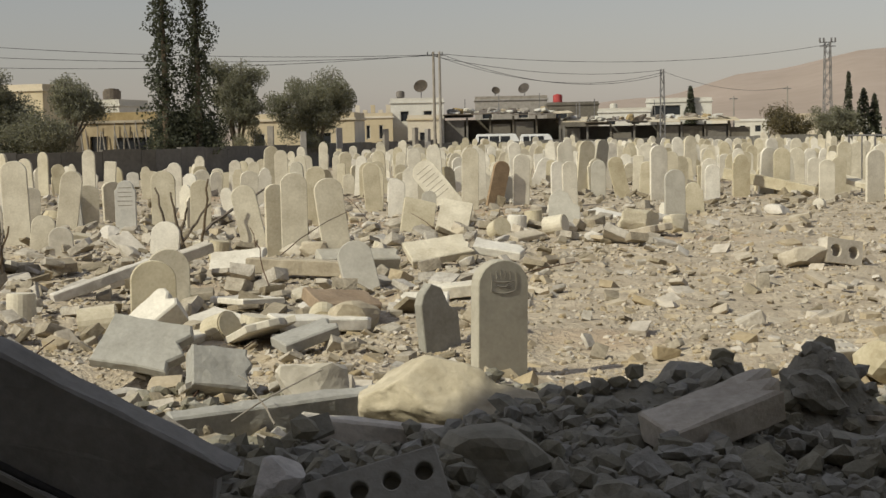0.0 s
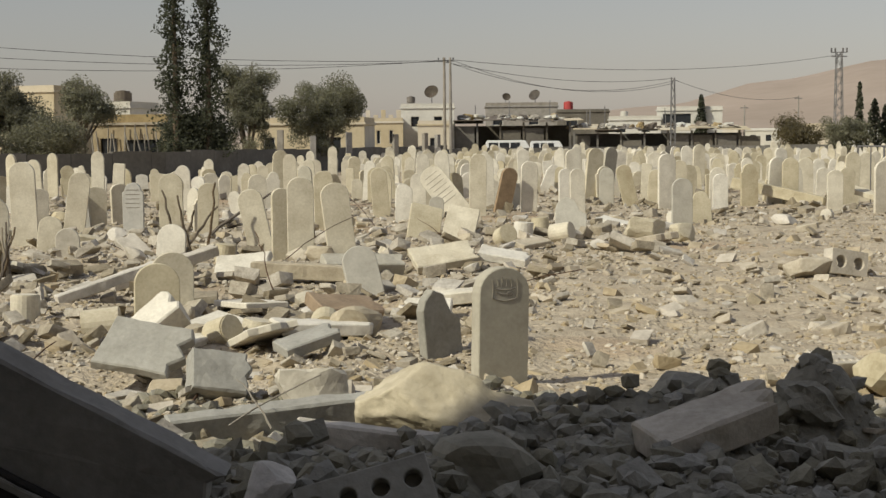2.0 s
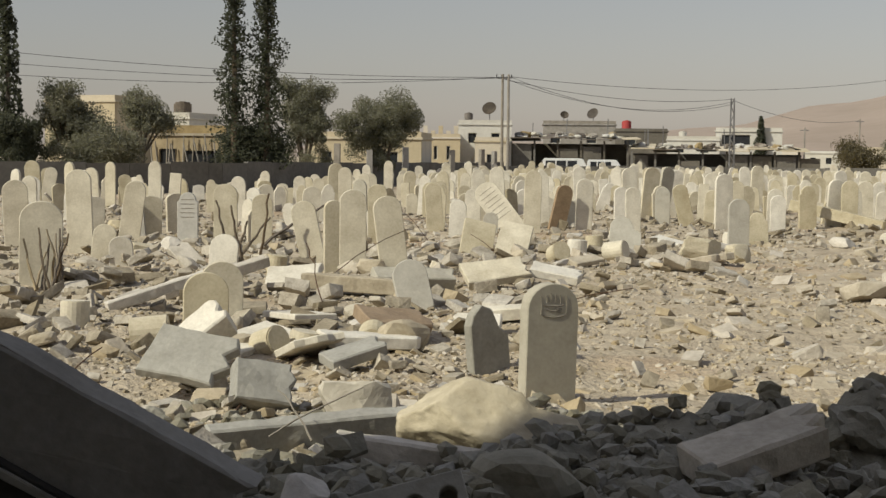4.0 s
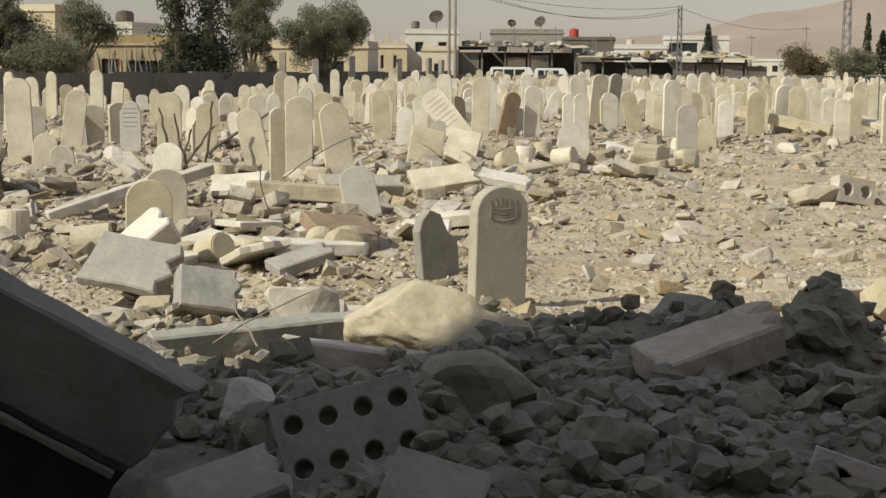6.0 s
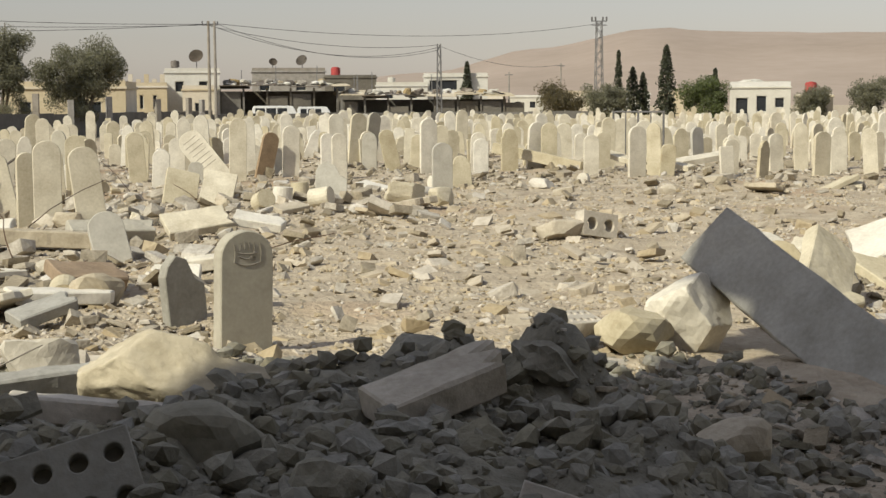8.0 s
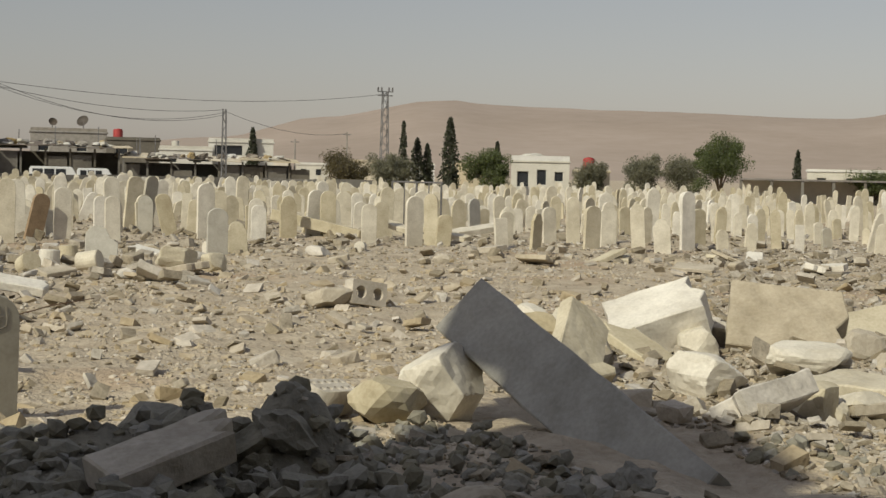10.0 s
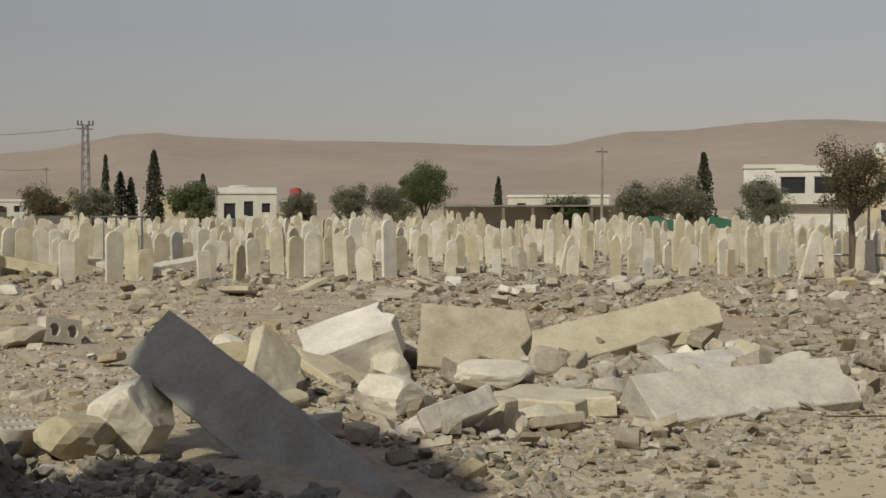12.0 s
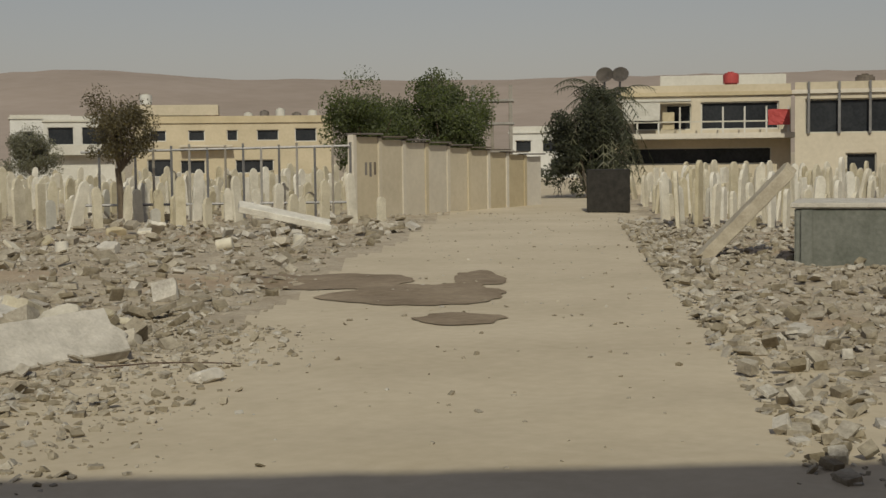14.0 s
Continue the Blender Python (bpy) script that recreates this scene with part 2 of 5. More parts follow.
def rock(rng, sx, sy, sz, boxy=0.75, points=16):
    """A broken lump: the hull of points crowded towards the corners of a box, with chipped corners."""
    bm = bmesh.new()
    for i in range(points):
        p = [rng.uniform(-1, 1) for _ in range(3)]
        m = max(abs(c) for c in p) or 1
        q = [c / m for c in p]
        bm.verts.new(((q[0] * boxy + p[0] * (1 - boxy)) * sx / 2, (q[1] * boxy + p[1] * (1 - boxy)) * sy / 2, (q[2] * boxy + p[2] * (1 - boxy)) * sz / 2))
    for c in ((-1, -1, -1), (1, -1, -1), (1, 1, -1), (-1, 1, -1), (-1, -1, 1), (1, -1, 1), (1, 1, 1), (-1, 1, 1)):
        j = [rng.uniform(0.72, 1.0) for _ in range(3)]
        bm.verts.new((c[0] * sx / 2 * j[0], c[1] * sy / 2 * j[1], c[2] * sz / 2 * j[2]))
    hull = bmesh.ops.convex_hull(bm, input=bm.verts[:])
    bmesh.ops.delete(bm, geom=[g for g in hull["geom_interior"] if isinstance(g, bmesh.types.BMVert)], context="VERTS")
    return bm


def roughen(bm, amount, cell, grain):
    """Cut a lump's long edges down to the grain and give it the uneven skin of broken stone."""
    for _ in range(6):
        bmesh.ops.triangulate(bm, faces=[f for f in bm.faces if len(f.verts) > 3])
        long_edges = [e for e in bm.edges if e.calc_length() > grain]
        if not long_edges:
            break
        bmesh.ops.subdivide_edges(bm, edges=long_edges, cuts=1)
    bmesh.ops.triangulate(bm, faces=[f for f in bm.faces if len(f.verts) > 3])
    bm.normal_update()
    for v in bm.verts:
        v.co += v.normal * amount * (noise.noise(v.co / cell) + 0.5 * noise.noise(v.co / cell * 2.7))
    return bm


# ---- ground ----
ROAD_START, ROAD_WAY = Vector((13.4, 7.9)), Vector((0.873, 0.489))


def smooth_step(a, b, x):
    u = min(1.0, max(0.0, (x - a) / (b - a)))
    return u * u * (3 - 2 * u)


def road_side(x, y):
    """Metres from the track's middle line; the track widens where it meets the open ground near the corner."""
    v = Vector((x, y)) - ROAD_START
    along = v.dot(ROAD_WAY)
    return abs(v.x * -ROAD_WAY.y + v.y * ROAD_WAY.x) - max(0.0, -along) * 0.12, along


def road_amount(x, y):
    off, along = road_side(x, y)
    wobble = 0.5 * noise.noise(Vector((x * 0.35, y * 0.35, 3)))
    return (1 - smooth_step(2.2, 3.3, off + wobble)) * smooth_step(-9, -6, along)


def mound(x, y):
    d, az = math.hypot(x, y), math.degrees(math.atan2(-x, y))
    w = smooth_step(-4, 2, az)
    low_side = smooth_step(-10.5, -13.0, az) if az > -13.0 else 1.0
    rise = (1 - smooth_step(7.0 - 1.8 * w - 1.3 * low_side, 8.9 + 0.4 * w - 0.7 * low_side, d + 0.5 * noise.noise(Vector((x * 0.7, y * 0.7, 0)))))
    spread = smooth_step(-28, -17, az) * (1 - smooth_step(60, 90, az))
    back = smooth_step(0.2, 3.5, d) if d < 3.5 else 1.0
    ridge = 0.66 * math.exp(-((x - 1.95) / 0.42) ** 2 - ((y - 7.75) / 0.42) ** 2) + 0.15 * math.exp(-((x - 1.1) / 0.6) ** 2 - ((y - 7.4) / 0.6) ** 2)
    ridge -= 0.42 * math.exp(-((x + 1.6) / 0.75) ** 2 - ((y - 4.35) / 0.55) ** 2)
    ridge += (0.085 * rise + 0.30 * max(0.0, ridge)) * (noise.noise(Vector((x * 2.6, y * 2.6, 20))) + 0.6 * noise.noise(Vector((x * 6, y * 6, 21))) + 0.45 * noise.noise(Vector((x * 13, y * 13, 22))))
    return 0.52 * rise * spread * (0.45 + 0.55 * back) + ridge


def gz(x, y):
    d = math.hypot(x, y)
    calm = 1 - road_amount(x, y)
    z = mound(x, y)
    if 8 < d < 34:
        az = math.degrees(math.atan2(-x, y))
        piled = smooth_step(-5, 1, az) if d < 30 else 0.0
        piled = max(piled, smooth_step(-19, -23, az) * (1 - smooth_step(15, 19, d)) * calm if az > -45 else 0.0)
        z += 0.12 * piled * smooth_step(8, 11, d) * (1 - smooth_step(26, 33, d)) * (0.15 + noise.noise(Vector((x * 0.8, y * 0.8, 12))))
    if d < 130:
        z += calm * (0.07 * noise.noise(Vector((x * 0.5, y * 0.5, 1))) + 0.05 * noise.noise(Vector((x * 1.7, y * 1.7, 2))) + 0.03 * noise.noise(Vector((x * 4.2, y * 4.2, 4)))) * (1 - smooth_step(60, 130, d))
        z += 0.02 * noise.noise(Vector((x * 0.8, y * 0.8, 9)))
    return z


def ground_sheet():
    az = list(np.arange(-82, -32, 0.45)) + list(np.arange(-32, 26, 0.3)) + list(np.arange(26, 278, 4.0))
    rings = [0.6]
    while rings[-1] < 3200:
        rings.append(rings[-1] * (1.0075 if 4 < rings[-1] < 9.5 else 1.016 if rings[-1] < 61 else 1.06))
    verts, faces, mats = [(0, 0, gz(0.001, 0.001))], [], []
    n = len(az)
    for r in rings:
        for a in az:
            x, y = -r * math.sin(radians(a)), r * math.cos(radians(a))
            verts.append((x, y, gz(x, y)))
    for j in range(n):
        faces.append((0, 1 + j, 1 + (j + 1) % n))
    for i in range(len(rings) - 1):
        for j in range(n):
            a, b = 1 + i * n + j, 1 + i * n + (j + 1) % n
            faces.append((a, a + n, b + n, b))
    me = bpy.data.meshes.new("ground")
    me.from_pydata(verts, [], faces)
    me.materials.append(M_SOIL)
    me.materials.append(M_DUST)
    # the heap's earth carries some of its shade in the colour
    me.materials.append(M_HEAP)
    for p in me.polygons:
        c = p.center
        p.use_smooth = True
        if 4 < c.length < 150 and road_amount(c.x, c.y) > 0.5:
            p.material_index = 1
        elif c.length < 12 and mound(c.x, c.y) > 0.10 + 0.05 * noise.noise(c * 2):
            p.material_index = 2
    bm = bmesh.new()
    bm.from_mesh(me)
    bmesh.ops.recalc_face_normals(bm, faces=bm.faces)
    bm.to_mesh(me)
    bm.free()
    if me.polygons[len(me.polygons) // 2].normal.z < 0:
        me.flip_normals()
    return me


tagged(new("ground", ground_sheet()), "dusty tan earth strewn with small broken stones", "ground", kind="structure")


def hill_height(az):
    table = ((-180, 1.5), (-90, 2.6), (-70, 3.0), (-56, 2.9), (-50, 3.0), (-41, 3.35), (-36, 3.0), (-32, 2.45), (-25, 2.65), (-20, 2.75), (-16.6, 2.95), (-12, 2.2), (-8, 1.3), (-2, 0.7), (10, 0.4), (180, 0.6))
    for (a, h), (b, g) in zip(table, table[1:]):
        if a <= az <= b:
            u = smooth_step(a, b, az)
            return h + (g - h) * u
    return 1.0


def hills():
    verts, faces, n = [], [], 0
    steps = [-180 + 0.75 * i for i in range(481)]
    for ring, (r, k) in enumerate(((1500, 0.0), (1900, 0.35), (2250, 0.72), (2600, 1.0), (3000, 0.8))):
        for a in steps:
            h = r * math.tan(radians(hill_height(a))) * k
            h *= 1 + (0.10 if k < 1 else 0.03) * noise.noise(Vector((a * 0.22, ring * 1.7, 0))) + 0.02 * noise.noise(Vector((a * 0.9, ring, 5)))
            verts.append((-r * math.sin(radians(a)), r * math.cos(radians(a)), h - 3 * (k == 0)))
    n = len(steps)
    for i in range(4):
        for j in range(n - 1):
            faces.append((i * n + j, i * n + j + 1, (i + 1) * n + j + 1, (i + 1) * n + j))
    me = bpy.data.meshes.new("backdrop")
    me.from_pydata(verts, [], faces)
    me.materials.append(M_HILL)
    me.polygons.foreach_set("use_smooth", [True] * len(me.polygons))
    return me


tagged(new("backdrop", hills()), "bare brown hills beyond the town", "hills", kind="structure")


# ---- the building that shades the near ground ----
def shade_building():
    corner, a, b = Vector((-6.19, 3.16)), Vector((-0.72, -0.69)), Vector((0.594, -0.804))
    b2, a2 = corner + b * 16, corner + a * 14
    far_end = a2 + b * 16
    foot = [corner, b2, far_end, a2]
    bm = bmesh.new()
    low = [bm.verts.new((p.x, p.y, -0.2)) for p in foot]
    high = [bm.verts.new((p.x, p.y, 10.0)) for p in foot]
    bm.faces.new(low)
    bm.faces.new(high)
    for i in range(4):
        bm.faces.new((low[i], low[(i + 1) % 4], high[(i + 1) % 4], high[i]))
    ob = tagged(new("apartment_block"), "plain grey rendered apartment block beside the rubble", "building")
    part("wall", bm, M_POLE, ob)
    # unseen rooftop block, added only to cast shade along the tilted slab
    out = Vector((-0.69, 0.72))
    bm = bmesh.new()
    base = [(corner + out * u + b * v, top) for u, v, top in ((0.0, 0.02, 11.2), (0.0, 2.2, 10.2), (-0.2, 2.2, 10.2), (-0.2, 0.02, 11.2))]
    low = [bm.verts.new((p.x, p.y, 9.9)) for p, top in base]
    high = [bm.verts.new((p.x, p.y, top)) for p, top in base]
    bm.faces.new(low)
    bm.faces.new(high)
    for i in range(4):
        bm.faces.new((low[i], low[(i + 1) % 4], high[(i + 1) % 4], high[i]))
    part("stair_room", bm, M_PLASTER, ob, "unseen rooftop block added to shade the tilted slab")
    # unseen overhang, shaped so that its shadow reaches the slab's tip
    bm = bmesh.new()
    eaves = [(corner + out * u + b * v, z) for u, v, z in ((0.72, 0.0, 10.95), (0.05, 2.25, 10.1), (-0.22, 2.25, 10.1), (-0.22, 0.0, 10.95))]
    low = [bm.verts.new((p.x, p.y, z)) for p, z in eaves]
    high = [bm.verts.new((p.x, p.y, z + (1.05 if z > 10.5 else 0.12))) for p, z in eaves]
    bm.faces.new(low)
    bm.faces.new(high)
    for i in range(4):
        bm.faces.new((low[i], low[(i + 1) % 4], high[(i + 1) % 4], high[i]))
    part("stair_roof", bm, M_PLASTER, ob, "unseen sloping overhang added to shade the slab's tip")
    # added out of view to keep sky light off the near ground
    other = tagged(new("sky_blocker"), "unseen grey block added behind the camera to hold back sky light", "building")
    part("wall", box(2.0, 14.0, -15.0, -5.5, -0.2, 10.5), M_POLE, other)
    return ob


shade_building()


# ---- gravestones ----
def arch(w, h, style):
    r = w / 2
    if style == "round":
        return [(-r, 0), (r, 0)] + [(r * math.cos(t), h - r * 0.9 + r * 0.9 * math.sin(t)) for t in [math.pi * i / 12 for i in range(13)]]
    if style == "shoulder":
        s = r * 0.80
        return [(-r, 0), (r, 0), (r, h - s - 0.03), (s, h - s)] + [(s * math.cos(t), h - s + s * math.sin(t)) for t in [math.pi * i / 10 for i in range(1, 10)]] + [(-s, h - s), (-r, h - s - 0.03)]
    if style == "broken":
        return [(-r, 0), (r, 0), (r, h * 0.62), (r * 0.55, h * 0.70), (r * 0.2, h * 0.93), (-r * 0.35, h), (-r * 0.8, h * 0.9), (-r, h * 0.78)]
    return [(-r, 0), (r, 0), (r, h * 0.97), (r * 0.9, h), (-r * 0.9, h), (-r, h * 0.97)]


stone_no = [0]
rng = random.Random(7)


def gravestone(x, y, h, w=0.44, lean=0, back=0, turn=0, style="round", material=None, lines=0, thick=0.10, plinth=False, label=""):
    """A slab gravestone; lean tips it sideways in its own plane, back tips it away."""
    material = material or M_MARBLE
    deep = 0.15
    me = finish(prism([(u, v - deep) for u, v in arch(w, h + deep, style)], thick, 0.008), "gravestone", material)
    m = pose(x, y, gz(x, y) * 0.5, 0, 0, turn) @ pose(0, 0, 0, -back, lean, 0)
    tint = {M_BROWN: "brown", M_GREY: "grey"}.get(material, "pale beige")
    shape = {"round": "round-topped", "shoulder": "shouldered round-topped", "broken": "broken-topped", "flat": "square-topped"}[style]
    stand = "leaning" if abs(lean) + abs(back) > 7 else "upright"
    ob = thing("gravestone", me, m, label or f"{stand} {tint} {shape} stone gravestone set in dusty earth", "gravestone", "gravestones")
    for i in range(lines):
        z = h - w * 0.35 - i * h * 0.085
        bw = w * (0.30 if i == 0 else rng.uniform(0.32, 0.38))
        part("inscription_line", box(-bw, bw, -thick / 2 - 0.004, -thick / 2 + 0.01, z - 0.007, z + 0.007), M_INK, ob, "worn carved line of writing")
    if plinth:
        part("plinth", box(-w * 0.62, w * 0.62, -0.13, 0.13, -0.12, 0.09, 0.01), M_CONCRETE, ob, "low concrete foot")
    return ob


# those that stand out one by one
near = gravestone(0.39, 11.15, 0.89, 0.43, 1.5, 0, 26, "round", M_GREY, thick=0.13, label="upright grey-beige round-topped gravestone with carved calligraphy, close by")
def carved(points, label):
    part("inscription_line", tube([(u, -0.066, z) for u, z in points], 0.0055, 5), M_INK, near, label)


for u, z0, z1 in ((-0.105, 0.655, 0.79), (-0.06, 0.745, 0.80), (-0.025, 0.75, 0.815), (0.012, 0.745, 0.805), (0.055, 0.735, 0.80), (0.108, 0.66, 0.795)):
    carved(((u, z0), (u + 0.004, (z0 + z1) / 2), (u - 0.004, z1)), "carved upright stroke of calligraphy")
for z, w, dip in ((0.655, 0.10, 0.022), (0.70, 0.07, 0.018), (0.728, 0.085, 0.010)):
    carved([(w * k / 6, z - dip * (1 - (k / 6) ** 2)) for k in range(-6, 7)], "carved sweeping stroke of calligraphy")
carved([(0.045 + 0.022 * math.cos(k), 0.69 + 0.018 * math.sin(k)) for k in [0.7 * q for q in range(10)]], "carved looped stroke of calligraphy")
gravestone(-2.99, 14.89, 0.64, 0.46, 1, 3, 16)
gravestone(-2.95, 15.5, 0.70, 0.45, 1, 3, 16)
gravestone(-6.35, 20.0, 1.18, 0.58, 1, 0, 14, label="wide pale beige round-topped gravestone behind dry stalks")
gravestone(-6.95, 19.3, 1.5, 0.46, 0, 0, 10)
gravestone(-6.95, 25.2, 0.62, 0.40, 6, 4, 10)
gravestone(-6.1, 23.3, 0.50, 0.38, -2, 0, 8, "round", M_YELLOWSTONE, label="small yellowish round-topped gravestone set in rubble")
gravestone(-4.49, 23.4, 0.55, 0.46, 3, 10, 0)
gravestone(-8.0, 27.5, 1.56, 0.48, -2, 0, 5, lines=0)
gravestone(-8.05, 31.7, 0.85, 0.48, -5, 0, 3, material=M_GREY)
gravestone(-6.58, 30.3, 1.07, 0.43, 0, 0, 0, "shoulder", M_GREY, lines=5, plinth=True)
gravestone(-5.93, 31.0, 1.23, 0.50, 0, 0, 4)
gravestone(-4.96, 29.8, 1.05, 0.42, 1, 0, 10)
gravestone(-3.2, 24.8, 1.13, 0.42, -12, 3, 3)
gravestone(-2.73, 23.5, 1.13, 0.30, 0, 0, 20)
gravestone(-2.38, 23.2, 1.33, 0.42, 0, 0, 8)
gravestone(-2.68, 30.9, 1.25, 0.41, -1, 0, 5)
gravestone(-1.67, 22.7, 1.22, 0.44, -7, 2, 12)
gravestone(-2.28, 44.0, 1.08, 0.52)
gravestone(-1.11, 33.5, 0.86, 0.38, 2)
gravestone(0.94, 39.5, 1.49, 0.42, -2, 0, 6)
gravestone(1.25, 37.4, 1.18, 0.44, 14, 0, 25, "round", M_BROWN)
gravestone(2.04, 40.7, 0.78, 0.36, 0, 0, 0, "round", M_GREY)
gravestone(0.25, 36.3, 1.5, 0.62, -38, 14, 0, "round", lines=7, label="tall pale beige inscribed gravestone tipped over sideways on rubble")
gravestone(0.1, 37.6, 1.05, 0.44, -3)
gravestone(4.3, 45.5, 1.62, 0.54, 6, 0, 24)
gravestone(4.82, 46.4, 1.62, 0.5, 10, 0, 36, "round", M_GREY)
gravestone(2.86, 37.1, 1.14, 0.34, 0, 0, 10)
gravestone(3.05, 35.6, 1.14, 0.36, -1, 0, 8)
gravestone(5.01, 41.1, 1.2, 0.42, -13, 0, 5)
gravestone(4.89, 31.2, 1.02, 0.44, 0, 0, 6, "round", M_GREY)
gravestone(5.54, 32.5, 0.72, 0.43, -4, 3, 0, "shoulder")
gravestone(6.73, 36.9, 0.96, 0.38)
gravestone(7.43, 54.0, 1.37, 0.58)
gravestone(9.38, 42.8, 0.58, 0.47, 0, 0, 0, "round", M_GREY)
gravestone(9.40, 45.0, 0.56, 0.39)
gravestone(9.37, 40.8, 1.3, 0.45)
gravestone(10.62, 44.3, 1.24, 0.46)
gravestone(11.49, 46.2, 1.21, 0.37)
gravestone(11.8, 43.6, 1.09, 0.45)
gravestone(12.19, 43.4, 1.42, 0.49)
gravestone(11.75, 39.5, 1.37, 0.48)
gravestone(-0.06, 12.5, 0.60, 0.40, -6, 0, 40, "broken", M_DIM, label="dull grey broken gravestone leaning beside another")
gravestone(-1.0, 17.6, 0.62, 0.42, -10, 18, 14, "round", M_GREY, label="pale grey gravestone leaning back on rubble")
gravestone(2.35, 29.0, 0.82, 0.62, 4, 30, 0, "broken", M_GREY, label="wide grey broken gravestone slab leaning back")
gravestone(-0.55, 27.6, 0.75, 0.62, 14, 35, 8, "flat", label="pale square slab lying against rubble")
gravestone(0.1, 27.2, 0.75, 0.6, 10, 40, -6, "flat", label="pale square slab lying against rubble")

# kinds for the many others
kinds = []
for i, (w, h, style, mat) in enumerate(((0.42, 1.05, "round", M_MARBLE), (0.46, 1.2, "round", M_MARBLE), (0.38, 0.9, "shoulder", M_MARBLE), (0.44, 1.35, "round", M_MARBLE), (0.50, 1.1, "shoulder", M_MARBLE), (0.40, 0.75, "round", M_GREY), (0.36, 1.1, "flat", M_MARBLE), (0.46, 1.0, "round", M_GREY))):
    kinds.append((finish(prism([(u, v - 0.15) for u, v in arch(w, h + 0.15, style)], 0.09, 0.008), "gravestone", mat), style, mat, w, h))


def grave_spots():
    """Loose rows of graves over the cemetery, nearest first, clear of the track and the bare ground."""
    r = random.Random(21)
    spots = []
    d = 29.0
    while d < 122:
        az = 20.0
        while az > -60:
            az -= math.degrees((r.uniform(0.6, 1.5) if az > -34 else r.uniform(0.4, 0.95)) / d)
            dd = d + r.uniform(-0.7, 0.7)
            x, y = -dd * math.sin(radians(az)), dd * math.cos(radians(az))
            near_edge = 29 if az > 4 else (34 if az > -3 else (38 if az > -14 else (36 if az > -26 else 38.5)))
            far_edge = 61 if az > 8.5 else (61 + (8.5 - az) * 5.0 if az > 0 else (112 if az > -30 else 84 if az > -40 else 72))
            if dd < near_edge or dd > far_edge or r.random() < (0.45 if az > 4 else 0.30 if az > -24 and dd < 46 else 0.12):
                continue
            off, along = road_side(x, y)
            if off < 3.6 and along > -4:
                continue
            if (x - 34) * -0.31 + (y - 25.4) * 0.95 < 1.5 and x > 33:
                continue
            spots.append((dd, x, y, r.random(), r.random(), r.random(), r.random()))
        d += 2.1
    # the plot on the other side of the track
    d = 36.0
    while d < 58:
        az = -62.0
        while az > -77:
            az -= math.degrees(r.uniform(0.28, 0.5) / d)
            dd = d + r.uniform(-0.5, 0.5)
            x, y = -dd * math.sin(radians(az)), dd * math.cos(radians(az))
            off, along = road_side(x, y)
            if off > 3.4:
                spots.append((dd, x, y, r.random(), r.random(), r.random(), r.random()))
        d += 2.1
    return sorted(spots)


spots = grave_spots()
SINGLE = 300
verts, faces = [], []
for i, (d, x, y, a, b, c, e) in enumerate(spots):
    k = 0 if a < 0.30 else 1 if a < 0.50 else 2 if a < 0.62 else 3 if a < 0.76 else 4 if a < 0.88 else 5 if a < 0.93 else 6 if a < 0.98 else 7
    me, style, mat, w, h = kinds[k]
    lean = (b - 0.5) * 9 + (18 * (c - 0.90) / 0.10 if c > 0.90 else -16 * (0.06 - c) / 0.06 if c < 0.06 else 0)
    turn = (6 if x < 20 else -6) + (e - 0.5) * (26 if a * 13 % 1 < 0.8 else 80)
    m = pose(x, y, gz(x, y), (c - 0.5) * 8, lean, turn) @ Matrix.Diagonal(((0.80 + 0.30 * e) * (1.0 if x < 20 else 0.72), 1, 0.62 + 0.62 * (a * 37 % 1), 1))
    if i < SINGLE:
        tint = {M_BROWN: "brown", M_GREY: "grey"}.get(mat, "pale beige")
        shape = {"round": "round-topped", "shoulder": "shouldered round-topped", "flat": "square-topped"}[style]
        ob = thing("gravestone", me, m, f"{'tilted' if abs(lean) > 7 else 'upright'} {tint} {shape} stone gravestone among crowded graves", "gravestone", "gravestones")
    else:
        base = len(verts)
        verts += [tuple(m @ v.co) for v in me.vertices]
        faces += [tuple(base + j for j in p.vertices) for p in me.polygons]
far_graves = bpy.data.meshes.new("distant_gravestones")
far_graves.from_pydata(verts, [], faces)
far_graves.materials.append(M_MARBLE_FAR)
tagged(new("distant_gravestones", far_graves), "crowded rows of pale upright gravestones farther off", "gravestones", kind="stuff")


# ---- rubble ----
def chunk_forms(n, seed, flat):
    r = random.Random(seed)
    made = []
    for i in range(n):
        bm = rock(r, 1.0, r.uniform(0.5, 0.95), r.uniform(0.18, 0.4) if i % 3 < flat else r.uniform(0.4, 0.75), r.uniform(0.6, 0.95), 9)
        made.append(([v.co.copy() for v in bm.verts], [[v.index for v in f.verts] for f in bm.faces]))
        for j, v in enumerate(bm.verts):
            v.index = j
        made[-1] = ([v.co.copy() for v in bm.verts], [[v.index for v in f.verts] for f in bm.faces])
        bm.free()
    return made


FORMS = chunk_forms(14, 3, 2)


def clod_forms(n, seed, detail=1):
    r = random.Random(seed)
    made = []
    for i in range(n):
        bm = boulder_form(r, 1.0, r.uniform(0.7, 1.0), r.uniform(0.5, 0.85), 5 if detail == 1 else 2, detail, 0.24 if detail == 1 else 0.34)
        bm.verts.index_update()
        made.append(([v.co.copy() for v in bm.verts], [[v.index for v in f.verts] for f in bm.faces]))
        bm.free()
    return made


CLODS = clod_forms(8, 5)
BIG_CLODS = clod_forms(8, 15, 3)


